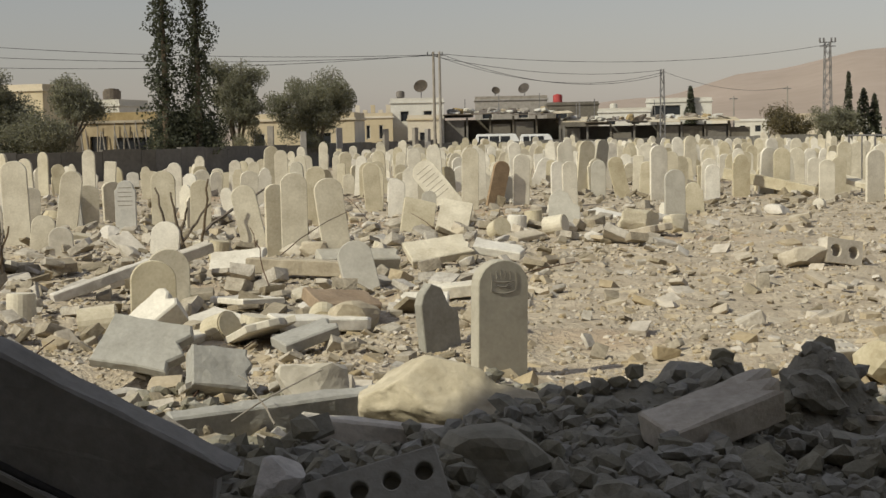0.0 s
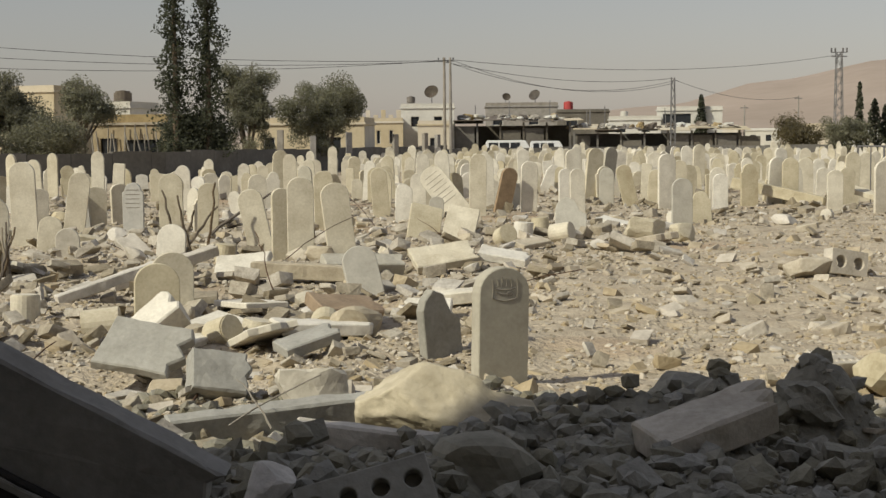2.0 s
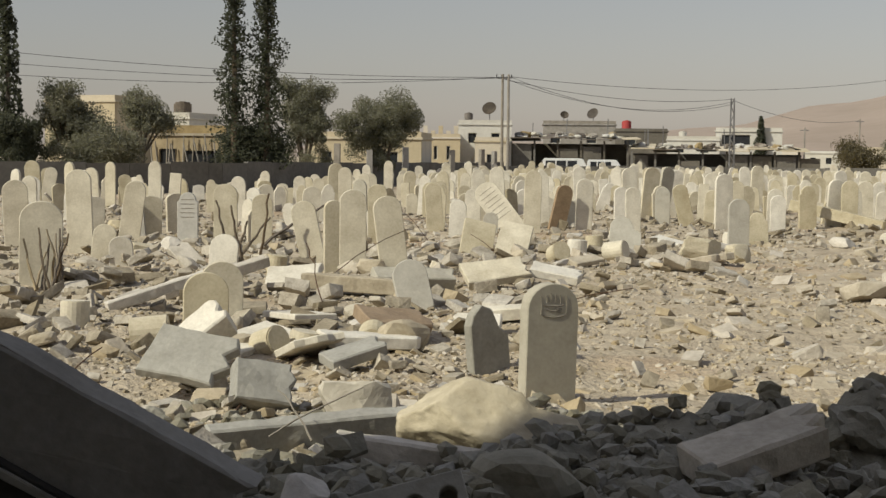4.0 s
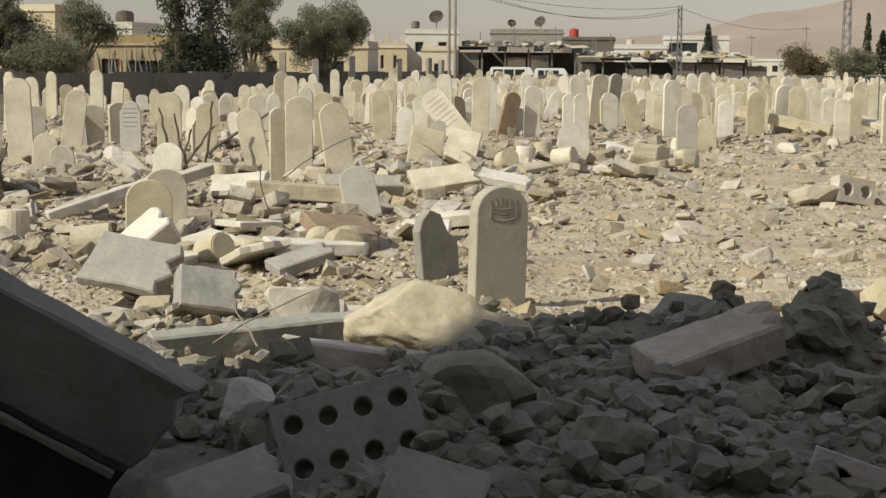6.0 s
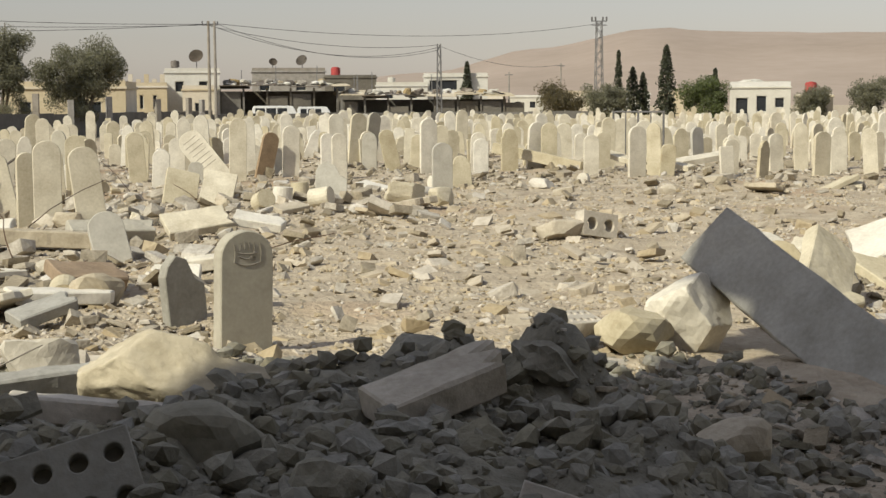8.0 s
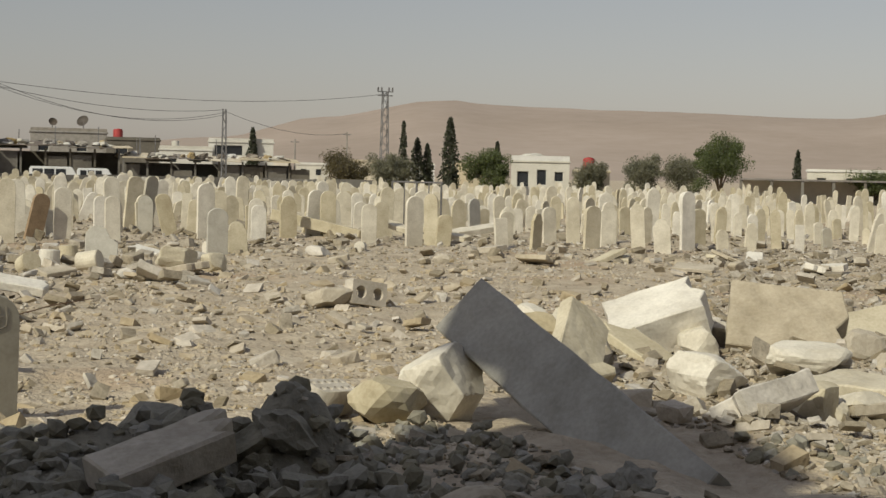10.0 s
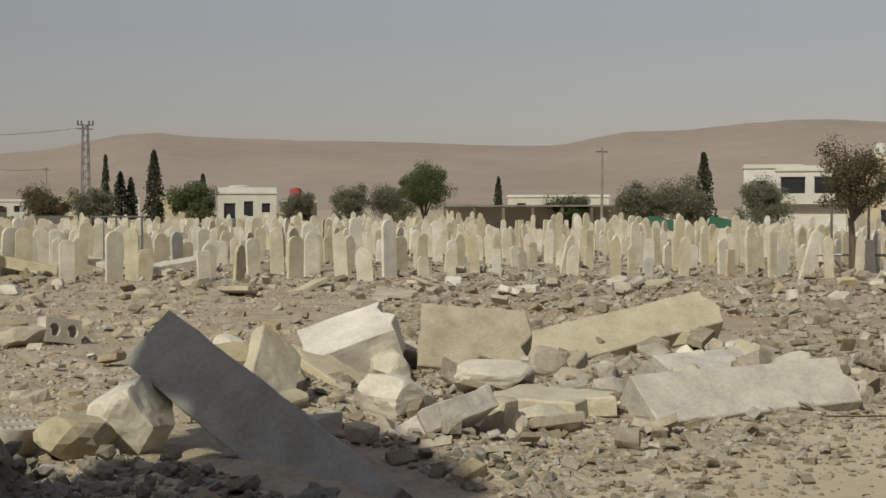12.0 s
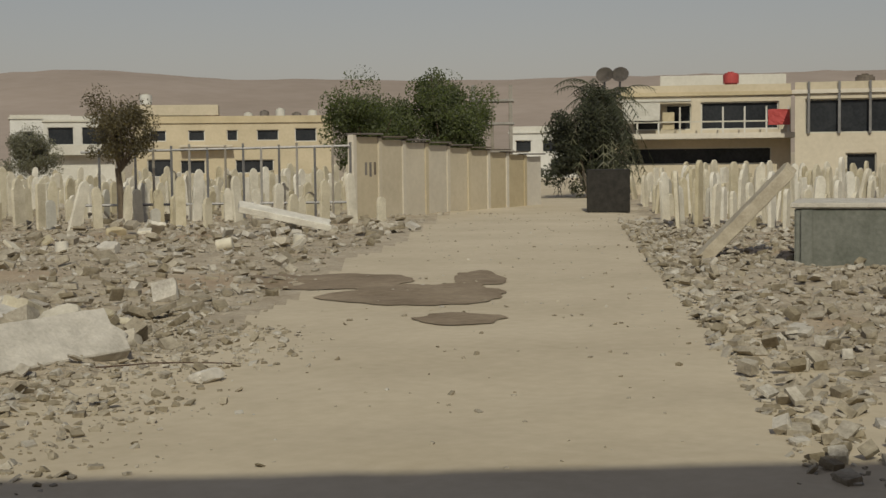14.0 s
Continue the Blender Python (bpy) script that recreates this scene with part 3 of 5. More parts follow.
def strew(name, count, seed, spot, size, label, material, sink=0.3, forms=None):
    """Many broken pieces lying on the ground, as one mesh."""
    r = random.Random(seed)
    vs, fs = [], []
    while count:
        count -= 1
        x, y, k = spot(r)
        if x is None:
            continue
        s = size(r, x, y) * k
        cv, cf = r.choice(forms or FORMS)
        m = Matrix.Translation((x, y, gz(x, y) + s * (0.5 - sink) * 0.5 + (s * 0.5 * r.random() ** 3 if s > 0.1 else 0))) @ Euler((r.gauss(0, 0.35), r.gauss(0, 0.35), r.uniform(0, 6.28))).to_matrix().to_4x4() @ Matrix.Scale(s, 4)
        base = len(vs)
        vs += [tuple(m @ c) for c in cv]
        fs += [tuple(base + i for i in f) for f in cf]
    me = bpy.data.meshes.new(name)
    me.from_pydata(vs, [], fs)
    me.materials.append(material)
    tagged(new(name, me), label, "rubble", kind="stuff")


def polar(r, a0, a1, d0, d1, power=1.0):
    az, d = r.uniform(a0, a1), d0 + (d1 - d0) * r.random() ** power
    return -d * math.sin(radians(az)), d * math.cos(radians(az)), az, d


def beside_slab(x, y):
    """Whether a place lies under or just before the tilted slab, where the ground is open."""
    a, b, p = Vector((4.1, 10.9)), Vector((4.75, 7.6)), Vector((x, y))
    t = min(1.0, max(0.0, (p - a).dot(b - a) / (b - a).length_squared))
    return (a.lerp(b, t) - p).length < 0.62


def rubble_field(r):
    x, y, az, d = polar(r, -62, 21, 7.5, 60, 1.25)
    heavy = 1.0 if az > -1.5 + 2 * math.sin(d * 0.5) - 7 * smooth_step(15, 26, d) else 0.42
    if d > 32:
        heavy = 0.85
    if az < -22 and d < 17:
        heavy = 0.85
    if az < -28 and d < 30 and noise.noise(Vector((x * 0.2, y * 0.2, 7))) > 0:
        heavy = 0.7
    if road_amount(x, y) > 0.15 or beside_slab(x, y) or math.hypot(x - 0.42, y - 10.75) < 0.62 or r.random() > heavy:
        return None, None, 0
    return x, y, (1.0 if heavy > 0.5 else 0.62) * (1.0 - 0.38 * (1 - smooth_step(11, 17, d)))


def near_heap(r):
    x, y, az, d = polar(r, -42, 40, 1.6, 10.5, 0.75)
    if road_amount(x, y) > 0.1 or beside_slab(x, y) or (x < -0.55 and y < 5.05) or (az < -26 and r.random() < 0.7):
        return None, None, 0
    return x, y, 1.0


def verge(r):
    along, off = r.uniform(-7, 24), 2.15 + 7.5 * r.random() ** 1.3
    v = ROAD_START + ROAD_WAY * along + Vector((ROAD_WAY.y, -ROAD_WAY.x)) * off
    return v.x, v.y, 1.0


strew("rubble", 14000, 31, rubble_field, lambda r, x, y: 0.06 + 0.34 * r.random() ** 4.0, "pale broken concrete and stone rubble over the graves", M_RUBBLE)
strew("rubble_chips", 26000, 32, rubble_field, lambda r, x, y: 0.035 + 0.07 * r.random(), "small pale stone chips on dusty earth", M_RUBBLE)
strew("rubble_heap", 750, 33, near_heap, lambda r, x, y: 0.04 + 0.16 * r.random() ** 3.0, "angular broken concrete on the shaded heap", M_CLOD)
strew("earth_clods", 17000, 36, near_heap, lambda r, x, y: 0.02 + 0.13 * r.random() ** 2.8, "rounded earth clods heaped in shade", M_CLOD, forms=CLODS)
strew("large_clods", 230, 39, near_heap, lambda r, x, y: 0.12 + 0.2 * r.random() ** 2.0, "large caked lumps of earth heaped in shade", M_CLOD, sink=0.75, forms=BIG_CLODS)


def bare_ground(r):
    x, y, az, d = polar(r, -40, 17, 9.2, 36, 1.1)
    if road_amount(x, y) > 0.1 or beside_slab(x, y) or noise.noise(Vector((x * 0.45, y * 0.45, 31))) < -0.28:
        return None, None, 0
    return x, y, 1.0


strew("soil_lumps", 3800, 40, bare_ground, lambda r, x, y: 0.05 + 0.27 * r.random() ** 4.0, "half-buried dusty lumps of earth and stone", M_LUMP, sink=0.85)
strew("soil_crumbs", 20000, 41, bare_ground, lambda r, x, y: 0.025 + 0.07 * r.random() ** 2.0, "crumbs of dusty earth over the bare ground", M_LUMP, sink=0.5, forms=CLODS)
strew("roadside_rubble", 10500, 34, verge, lambda r, x, y: 0.03 + 0.16 * r.random() ** 3.4, "grey broken stones along the track", M_RUBBLE)
def track_edge(r):
    x, y, az, d = polar(r, -62, -27, 11, 38, 0.9)
    if road_amount(x, y) > 0.25 * r.random():
        return None, None, 0
    return x, y, 1.0


strew("scattered_rubble", 5000, 37, track_edge, lambda r, x, y: 0.035 + 0.2 * r.random() ** 3.4, "pale rubble scattered beside the track", M_RUBBLE)
def track_gravel(r):
    x, y = r.uniform(5.2, 12.5), r.uniform(5.6, 13.5)
    v = Vector((x, y)) - ROAD_START
    off = v.x * ROAD_WAY.y - v.y * ROAD_WAY.x
    if off > -1.2 - 1.6 * r.random() ** 0.5 + 0.8 * noise.noise(Vector((x * 0.6, y * 0.6, 4.0))):
        return None, None, 0
    return x, y, 1.0


strew("track_gravel", 9000, 38, track_gravel, lambda r, x, y: 0.018 + 0.09 * r.random() ** 3.0, "pale gravel and chips at the edge of the track", M_RUBBLE)
strew("road_pebbles", 500, 35, lambda r: (lambda v: (v.x, v.y, 1.0))(ROAD_START + ROAD_WAY * r.uniform(-7, 30) + Vector((ROAD_WAY.y, -ROAD_WAY.x)) * r.uniform(-3, 3)), lambda r, x, y: 0.02 + 0.05 * r.random() ** 2, "loose pebbles on the dusty track", M_RUBBLE)


def lump(name, x, y, size, turn=0, tilt=(0, 0), seed=1, up=None, material=None, label="", category="rubble", amount=0.02, boxy=0.85, group="", chips=10):
    r = random.Random(seed)
    bm = boulder_form(r, *size, chips, 4 if max(size) > 0.7 else 3, 0.04 + amount)
    z = gz(x, y) + size[2] * 0.36 if up is None else up
    return thing(name, finish(bm, name, material or M_CONCRETE), pose(x, y, z, tilt[0], tilt[1], turn), label, category, group)


def slab(name, x, y, z, size, rot, seed=1, material=None, label="", category="concrete slab", ragged=0.12, group=""):
    """A flat broken slab with one ragged end: size is length, width, thickness; rot as pose() takes it."""
    r = random.Random(seed)
    l, w, t = size
    pts = [(-l / 2, -w / 2), (l / 2, -w / 2 * r.uniform(0.9, 1))]
    for i in range(1, 5):
        pts.append((l / 2 + r.uniform(-ragged, ragged) * w, -w / 2 + w * i / 5))
    pts += [(l / 2 * r.uniform(0.9, 1), w / 2), (0.1 * l, w / 2 * r.uniform(0.93, 1.03)), (-l / 2, w / 2)]
    bm = prism(pts, t, min(0.012, t * 0.15))
    bmesh.ops.rotate(bm, verts=bm.verts, cent=(0, 0, 0), matrix=Matrix.Rotation(radians(90), 3, "X"))
    bmesh.ops.triangulate(bm, faces=[f for f in bm.faces if len(f.verts) > 4])
    roughen(bm, min(0.013, t * 0.09), 0.21, max(0.07, l / 16))
    return thing(name, finish(bm, name, material or M_CONCRETE), pose(x, y, z, *rot), label, category, group)


def hollow_block(x, y, z, rot, cols=4, rows=2, length=0.5, height=0.25, depth=0.2, label=""):
    """A concrete block with round cells running through it."""
    cu = bpy.data.curves.new("hollow_block", "CURVE")
    cu.dimensions, cu.fill_mode, cu.extrude, cu.bevel_depth, cu.bevel_resolution = "2D", "BOTH", depth / 2 - 0.006, 0.006, 1
    loops = [[(-length / 2, -height / 2), (length / 2, -height / 2), (length / 2, height / 2), (-length / 2, height / 2)]]
    cw, ch = length / cols, height / rows
    for i in range(cols):
        for j in range(rows):
            cx, cy, r = -length / 2 + cw * (i + 0.5), -height / 2 + ch * (j + 0.5), min(cw, ch) * 0.33
            loops.append([(cx + r * math.cos(a), cy + r * math.sin(a)) for a in [2 * math.pi * k / 14 for k in range(14)]])
    for pts in loops:
        sp = cu.splines.new("POLY")
        sp.points.add(len(pts) - 1)
        for p, (u, v) in zip(sp.points, pts):
            p.co = (u, v, 0, 1)
        sp.use_cyclic_u = True
    tmp = bpy.data.objects.new("tmp", cu)
    scene.collection.objects.link(tmp)
    bpy.context.view_layer.update()
    me = bpy.data.meshes.new_from_object(tmp.evaluated_get(bpy.context.evaluated_depsgraph_get()))
    bpy.data.objects.remove(tmp)
    me.materials.clear()
    me.materials.append(M_CONCRETE)
    me.name = "hollow_block"
    bm = bmesh.new()
    bm.from_mesh(me)
    bmesh.ops.remove_doubles(bm, verts=bm.verts, dist=0.0008)
    bm.to_mesh(me)
    bm.free()
    return thing("hollow_block", me, pose(x, y, z, *rot), label or "grey hollow concrete block with round cells, lying in rubble", "concrete block", "hollow blocks")


def drum(x, y, z, radius, length, rot, label="pale round stone column stub lying in rubble"):
    bm = bmesh.new()
    bmesh.ops.create_cone(bm, cap_ends=True, segments=20, radius1=radius, radius2=radius * 0.97, depth=length)
    bmesh.ops.bevel(bm, geom=[e for e in bm.edges if abs(e.verts[0].co.z - e.verts[1].co.z) < 1e-4], offset=0.012, segments=2, affect="EDGES")
    return thing("column_stub", finish(bm, "column_stub", M_MARBLE), pose(x, y, z, *rot), label, "column", "column stubs")


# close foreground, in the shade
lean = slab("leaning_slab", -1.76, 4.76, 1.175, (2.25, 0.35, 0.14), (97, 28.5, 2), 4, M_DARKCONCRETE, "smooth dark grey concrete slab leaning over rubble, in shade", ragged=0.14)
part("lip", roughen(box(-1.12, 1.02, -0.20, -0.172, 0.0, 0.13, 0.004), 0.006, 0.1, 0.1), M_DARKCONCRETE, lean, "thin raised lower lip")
# added black board: paints the dark of the hollow below the slab
slab("charred_board", -1.93, 4.70, 0.86, (2.1, 0.40, 0.04), (97, 28.5, 2), 94, M_SHADE_BLACK, "black board standing for the shaded gap under a leaning slab", "board", ragged=0.05)
blk = hollow_block(-0.23, 4.86, 0.585, (60, -14, 8), 4, 2, 0.45, 0.29, 0.2)
# darker copy of the concrete, to deepen the block's shade
blk.data.materials[0] = M_DIM
part("back", box(-0.215, 0.215, -0.135, 0.135, -0.09, 0.04, 0.005), M_DIM, blk, "closed back of the block")
hollow_block(1.36, 4.7, 0.46, (70, 14, -25), 2, 1, 0.34, 0.17, 0.30)
def worn_boulder():
    """A squarish worn block: a high blunt end, a flat top that steps down towards the other end, and undercut sides."""
    bm = boulder_form(random.Random(14), 1.0, 0.64, 0.52, 10, 5, 0.03)
    for v in bm.verts:
        x, z = v.co.x / 0.49, v.co.z / 0.25
        if z > 0:
            v.co.z *= 1 - 0.30 * smooth_step(0.28, 0.42, x) - 0.30 * max(0.0, -x - 0.35)
        else:
            v.co.x *= 1 + 0.12 * z * abs(x)
            v.co.y *= 1 + 0.2 * z
    bm.normal_update()
    for v in bm.verts:
        pit = 0.8 * noise.noise(v.co * 11) + 0.7 * noise.noise(v.co * 27)
        v.co += v.normal * 0.015 * pit
    return bm


thing("boulder", finish(worn_boulder(), "boulder", M_YELLOWSTONE, True), pose(0.02, 7.72, 0.415, -4, 4, 3), "large yellowish limestone boulder, half in shade", "boulder")
slab("broken_slab", 1.12, 6.15, 0.64, (0.56, 0.28, 0.15), (10, -15, 20), 8, M_CONCRETE, "flat grey concrete slab lying on the heap, in shade", ragged=0.3)
lump("concrete_lump", 0.2, 5.7, (0.46, 0.36, 0.30), 20, (0, 0), 15, 0.56, M_DIM, "rounded grey concrete lump in shade")
lump("concrete_lump", 1.25, 7.5, (0.4, 0.35, 0.2), 10, (0, 5), 17, 0.55, M_CLOD, "rough earth-caked concrete lump on the heap", amount=0.06)
slab("kerb_stone", -0.95, 8.5, 0.20, (1.4, 0.13, 0.28), (14, -2, 24), 9, M_DIM, "long narrow concrete kerb lying in rubble", "kerb")
slab("kerb_stone", -0.35, 7.0, 0.42, (0.75, 0.14, 0.12), (0, 8, 2), 10, None, "narrow concrete strip lying in rubble", "kerb")
lump("concrete_lump", -0.92, 9.75, (0.5, 0.36, 0.34), 8, (0, 0), 18, 0.2, M_YELLOWSTONE, "square yellowish stone block on rubble")
tip, foot, across = Vector((4.12, 10.9, 0.98)), Vector((4.85, 8.25, -0.06)), Vector((-0.67, 0.2, -0.7))
along = (foot - tip).normalized()
across = (across - along * across.dot(along)).normalized()
leaning = slab("tilted_slab", 0, 0, 0, ((foot - tip).length, 0.52, 0.26), (0, 0, 0), 20, M_DIM, "thick grey concrete slab tilted up out of rubble, in shade", ragged=0.2)
leaning.matrix_world = Matrix.Translation((tip + foot) / 2 + across * 0.27) @ Matrix((along, across, along.cross(across))).transposed().to_4x4()
lump("concrete_lump", 2.62, 6.75, (0.34, 0.3, 0.28), 15, (0, 0), 21, None, None, "square grey stone block in shade")
hollow_block(2.75, 10.45, 0.20, (20, 5, 40), 5, 2, 0.42, 0.2, 0.2, "pale hollow concrete block in sun")
lump("concrete_lump", 3.18, 10.3, (0.6, 0.5, 0.42), 28, (0, 10), 22, None, M_MARBLE, "pale broken stone block in sun", chips=14)
lump("concrete_lump", 3.66, 10.55, (0.72, 0.55, 0.6), 40, (0, 24), 23, 0.26, M_MARBLE, "pale broken stone block in sun")
slab("broken_slab", -2.33, 11.1, 0.30, (0.64, 0.5, 0.09), (38, 8, -14), 24, M_DIM, "flat grey slab with a muddy face, tilted on rubble")
slab("carved_block", -2.5, 12.5, 0.32, (0.42, 0.34, 0.24), (24, -38, 24), 25, M_MARBLE, "pale broken carved block tilted on rubble", "stone block")
drum(-2.02, 13.0, 0.17, 0.14, 0.27, (72, 0, 50))
drum(-1.74, 13.2, 0.14, 0.15, 0.24, (0, 10, 0))
slab("broken_slab", -1.62, 10.2, 0.22, (0.4, 0.34, 0.2), (50, 10, 20), 29, M_DIM, "upright broken grey slab piece in rubble", group="broken pieces")
slab("broken_slab", -1.2, 12.3, 0.18, (0.5, 0.3, 0.1), (8, -14, 30), 96, M_DIM, "dark grey slab piece lying in rubble", group="broken pieces")
slab("broken_slab", -1.05, 14.6, 0.2, (0.7, 0.4, 0.14), (20, 6, 34), 97, M_BROWN, "rusty brown broken slab among rubble", group="broken pieces")
slab("kerb_stone", -1.15, 19.2, 0.24, (1.1, 0.3, 0.2), (26, 2, 22), 98, M_GREY, "dull grey kerb block lying across rubble", "kerb")

slab("broken_slab", -0.53, 4.22, 0.61, (0.30, 0.20, 0.07), (30, -18, 20), 91, M_DIM, "pale flat broken slab in shade", group="broken pieces")
slab("broken_slab", 0.04, 4.27, 0.59, (0.28, 0.22, 0.08), (30, 12, -10), 92, M_DIM, "pale flat broken slab in shade", group="broken pieces")
lump("concrete_lump", -0.62, 5.22, (0.2, 0.16, 0.18), 20, (0, 0), 93, None, None, "grey broken stone in shade")

# the broken slabs beyond the shaded heap
slab("fallen_slab", 8.97, 9.95, 0.13, (2.2, 0.58, 0.3), (38, -2, -4), 30, None, "long thick pale concrete slab lying by the track")
slab("fallen_slab", 11.0, 14.7, 0.24, (2.9, 0.66, 0.32), (34, -9, 4), 31, M_MARBLE, "long pale concrete slab lying on rubble")
slab("fallen_slab", 7.0, 14.0, 0.36, (0.95, 0.8, 0.42), (20, -20, -20), 32, M_MARBLE, "thick broken concrete slab tilted on rubble")
slab("fallen_slab", 8.3, 13.7, 0.32, (1.15, 0.95, 0.3), (40, 4, -28), 33, None, "thick broken concrete slab tilted on rubble")
slab("fallen_slab", 5.35, 12.1, 0.35, (0.9, 0.5, 0.16), (50, -30, 60), 34, M_MARBLE, "pale ribbed slab standing on edge in rubble")
lump("concrete_lump", 6.35, 11.6, (0.8, 0.6, 0.4), 12, (0, 8), 35, None, M_MARBLE, "large pale broken concrete block")
lump("concrete_lump", 6.5, 10.1, (0.44, 0.4, 0.36), 50, (0, 0), 36, None, M_MARBLE, "pale broken concrete block")
lump("concrete_lump", 7.7, 12.2, (0.9, 0.7, 0.34), 30, (0, 4), 37, None, M_MARBLE, "large pale broken concrete block")
lump("concrete_lump", 6.0, 9.9, (0.26, 0.2, 0.18), 10, (0, 0), 38, None, M_MARBLE, "small pale stone by the shade")
lump("concrete_lump", 9.4, 8.1, (0.35, 0.22, 0.12), 0, (0, 0), 39, None, None, "flat stone on the track")
hollow_block(5.2, 19.3, 0.2, (80, 10, 20), 2, 1, 0.55, 0.32, 0.2, "pale stone block with a round hole, lying on bare earth")
lump("concrete_lump", 4.7, 19.2, (0.7, 0.4, 0.3), 10, (0, 0), 41, None, None, "broken concrete lump on bare earth")
slab("fallen_column", 9.0, 40.6, 0.35, (2.6, 0.35, 0.3), (0, 12, -24), 42, M_MARBLE, "long pale stone beam fallen across rubble", "beam")

# broken masonry heaped beyond the shade
r_mid = random.Random(55)
for i in range(75):
    for tries in range(40):
        x, y = r_mid.uniform(4.6, 12.5), r_mid.uniform(9.4, 17.0)
        if road_amount(x, y) < 0.05 and abs(math.degrees(math.atan2(-x, y)) + 33) < 13 and (x > 5.7 or y > 11.6):
            break
    s = 0.16 + 0.5 * r_mid.random() ** 1.6
    if i % 3 == 0:
        slab("broken_slab", x, y, gz(x, y) + 0.1, (s * 1.6, s, r_mid.uniform(0.08, 0.2)), (r_mid.gauss(0, 20), r_mid.gauss(0, 20), r_mid.uniform(0, 360)), 700 + i, M_MARBLE if i % 2 else None, "flat broken piece of concrete in rubble", ragged=0.25, group="broken pieces")
    else:
        lump("concrete_lump", x, y, (s, s * r_mid.uniform(0.55, 0.9), s * r_mid.uniform(0.4, 0.75)), r_mid.uniform(0, 360), (r_mid.gauss(0, 15), r_mid.gauss(0, 15)), 800 + i, None, M_YELLOWSTONE if i % 8 == 1 else M_MARBLE if i % 8 < 5 else None, "broken concrete block in rubble", group="broken pieces")

# larger loose pieces over the rubble
r_big = random.Random(77)
for i in range(140):
    for tries in range(30):
        x, y, az, d = polar(r_big, -58, 19, 12, 36, 0.9)
        if road_amount(x, y) < 0.05 and (az > -2 - 7 * smooth_step(15, 26, d) or d > 29 or (az < -20 and d < 17)) and math.hypot(x - 0.39, y - 11.15) > 0.8:
            break
    s = r_big.uniform(0.22, 0.55)
    if i % 5 < 2:
        slab("broken_slab", x, y, gz(x, y) + 0.10, (s * 1.5, s * 0.9, r_big.uniform(0.06, 0.14)), (r_big.gauss(0, 16), r_big.gauss(0, 16), r_big.uniform(0, 360)), 100 + i, M_MARBLE if i % 2 else None, "flat broken piece of stone slab in rubble", group="broken pieces")
    elif i % 10 == 2:
        drum(x, y, gz(x, y) + 0.1, r_big.uniform(0.12, 0.19), r_big.uniform(0.2, 0.4), (r_big.choice((0, 80, 95)), r_big.uniform(-10, 10), r_big.uniform(0, 360)))
    else:
        lump("concrete_lump", x, y, (s, s * r_big.uniform(0.5, 0.9), s * r_big.uniform(0.4, 0.7)), r_big.uniform(0, 360), (r_big.gauss(0, 12), r_big.gauss(0, 12)), 300 + i, None, M_YELLOWSTONE if i % 7 == 0 else None, "broken concrete block in rubble", group="broken pieces")


# ---- trees ----
def leaf_mesh(points, size, seed, material):
    """Small leaf sprays, a bent quad each, at the points."""
    g = np.random.RandomState(seed)
    p = np.array(points)
    n = len(p)
    u, v = g.normal(size=(n, 3)), g.normal(size=(n, 3))
    u /= np.linalg.norm(u, axis=1)[:, None]
    v -= (u * v).sum(1)[:, None] * u
    v /= np.linalg.norm(v, axis=1)[:, None]
    s = size * g.uniform(0.5, 1.25, (n, 1))
    verts = np.stack([p - u * s, p - v * s * 0.55, p + u * s, p + v * s * 0.55], 1).reshape(-1, 3)
    me = bpy.data.meshes.new("crown")
    me.from_pydata(verts.tolist(), [], [(4 * i, 4 * i + 1, 4 * i + 2, 4 * i + 3) for i in range(n)])
    me.materials.append(material)
    return me


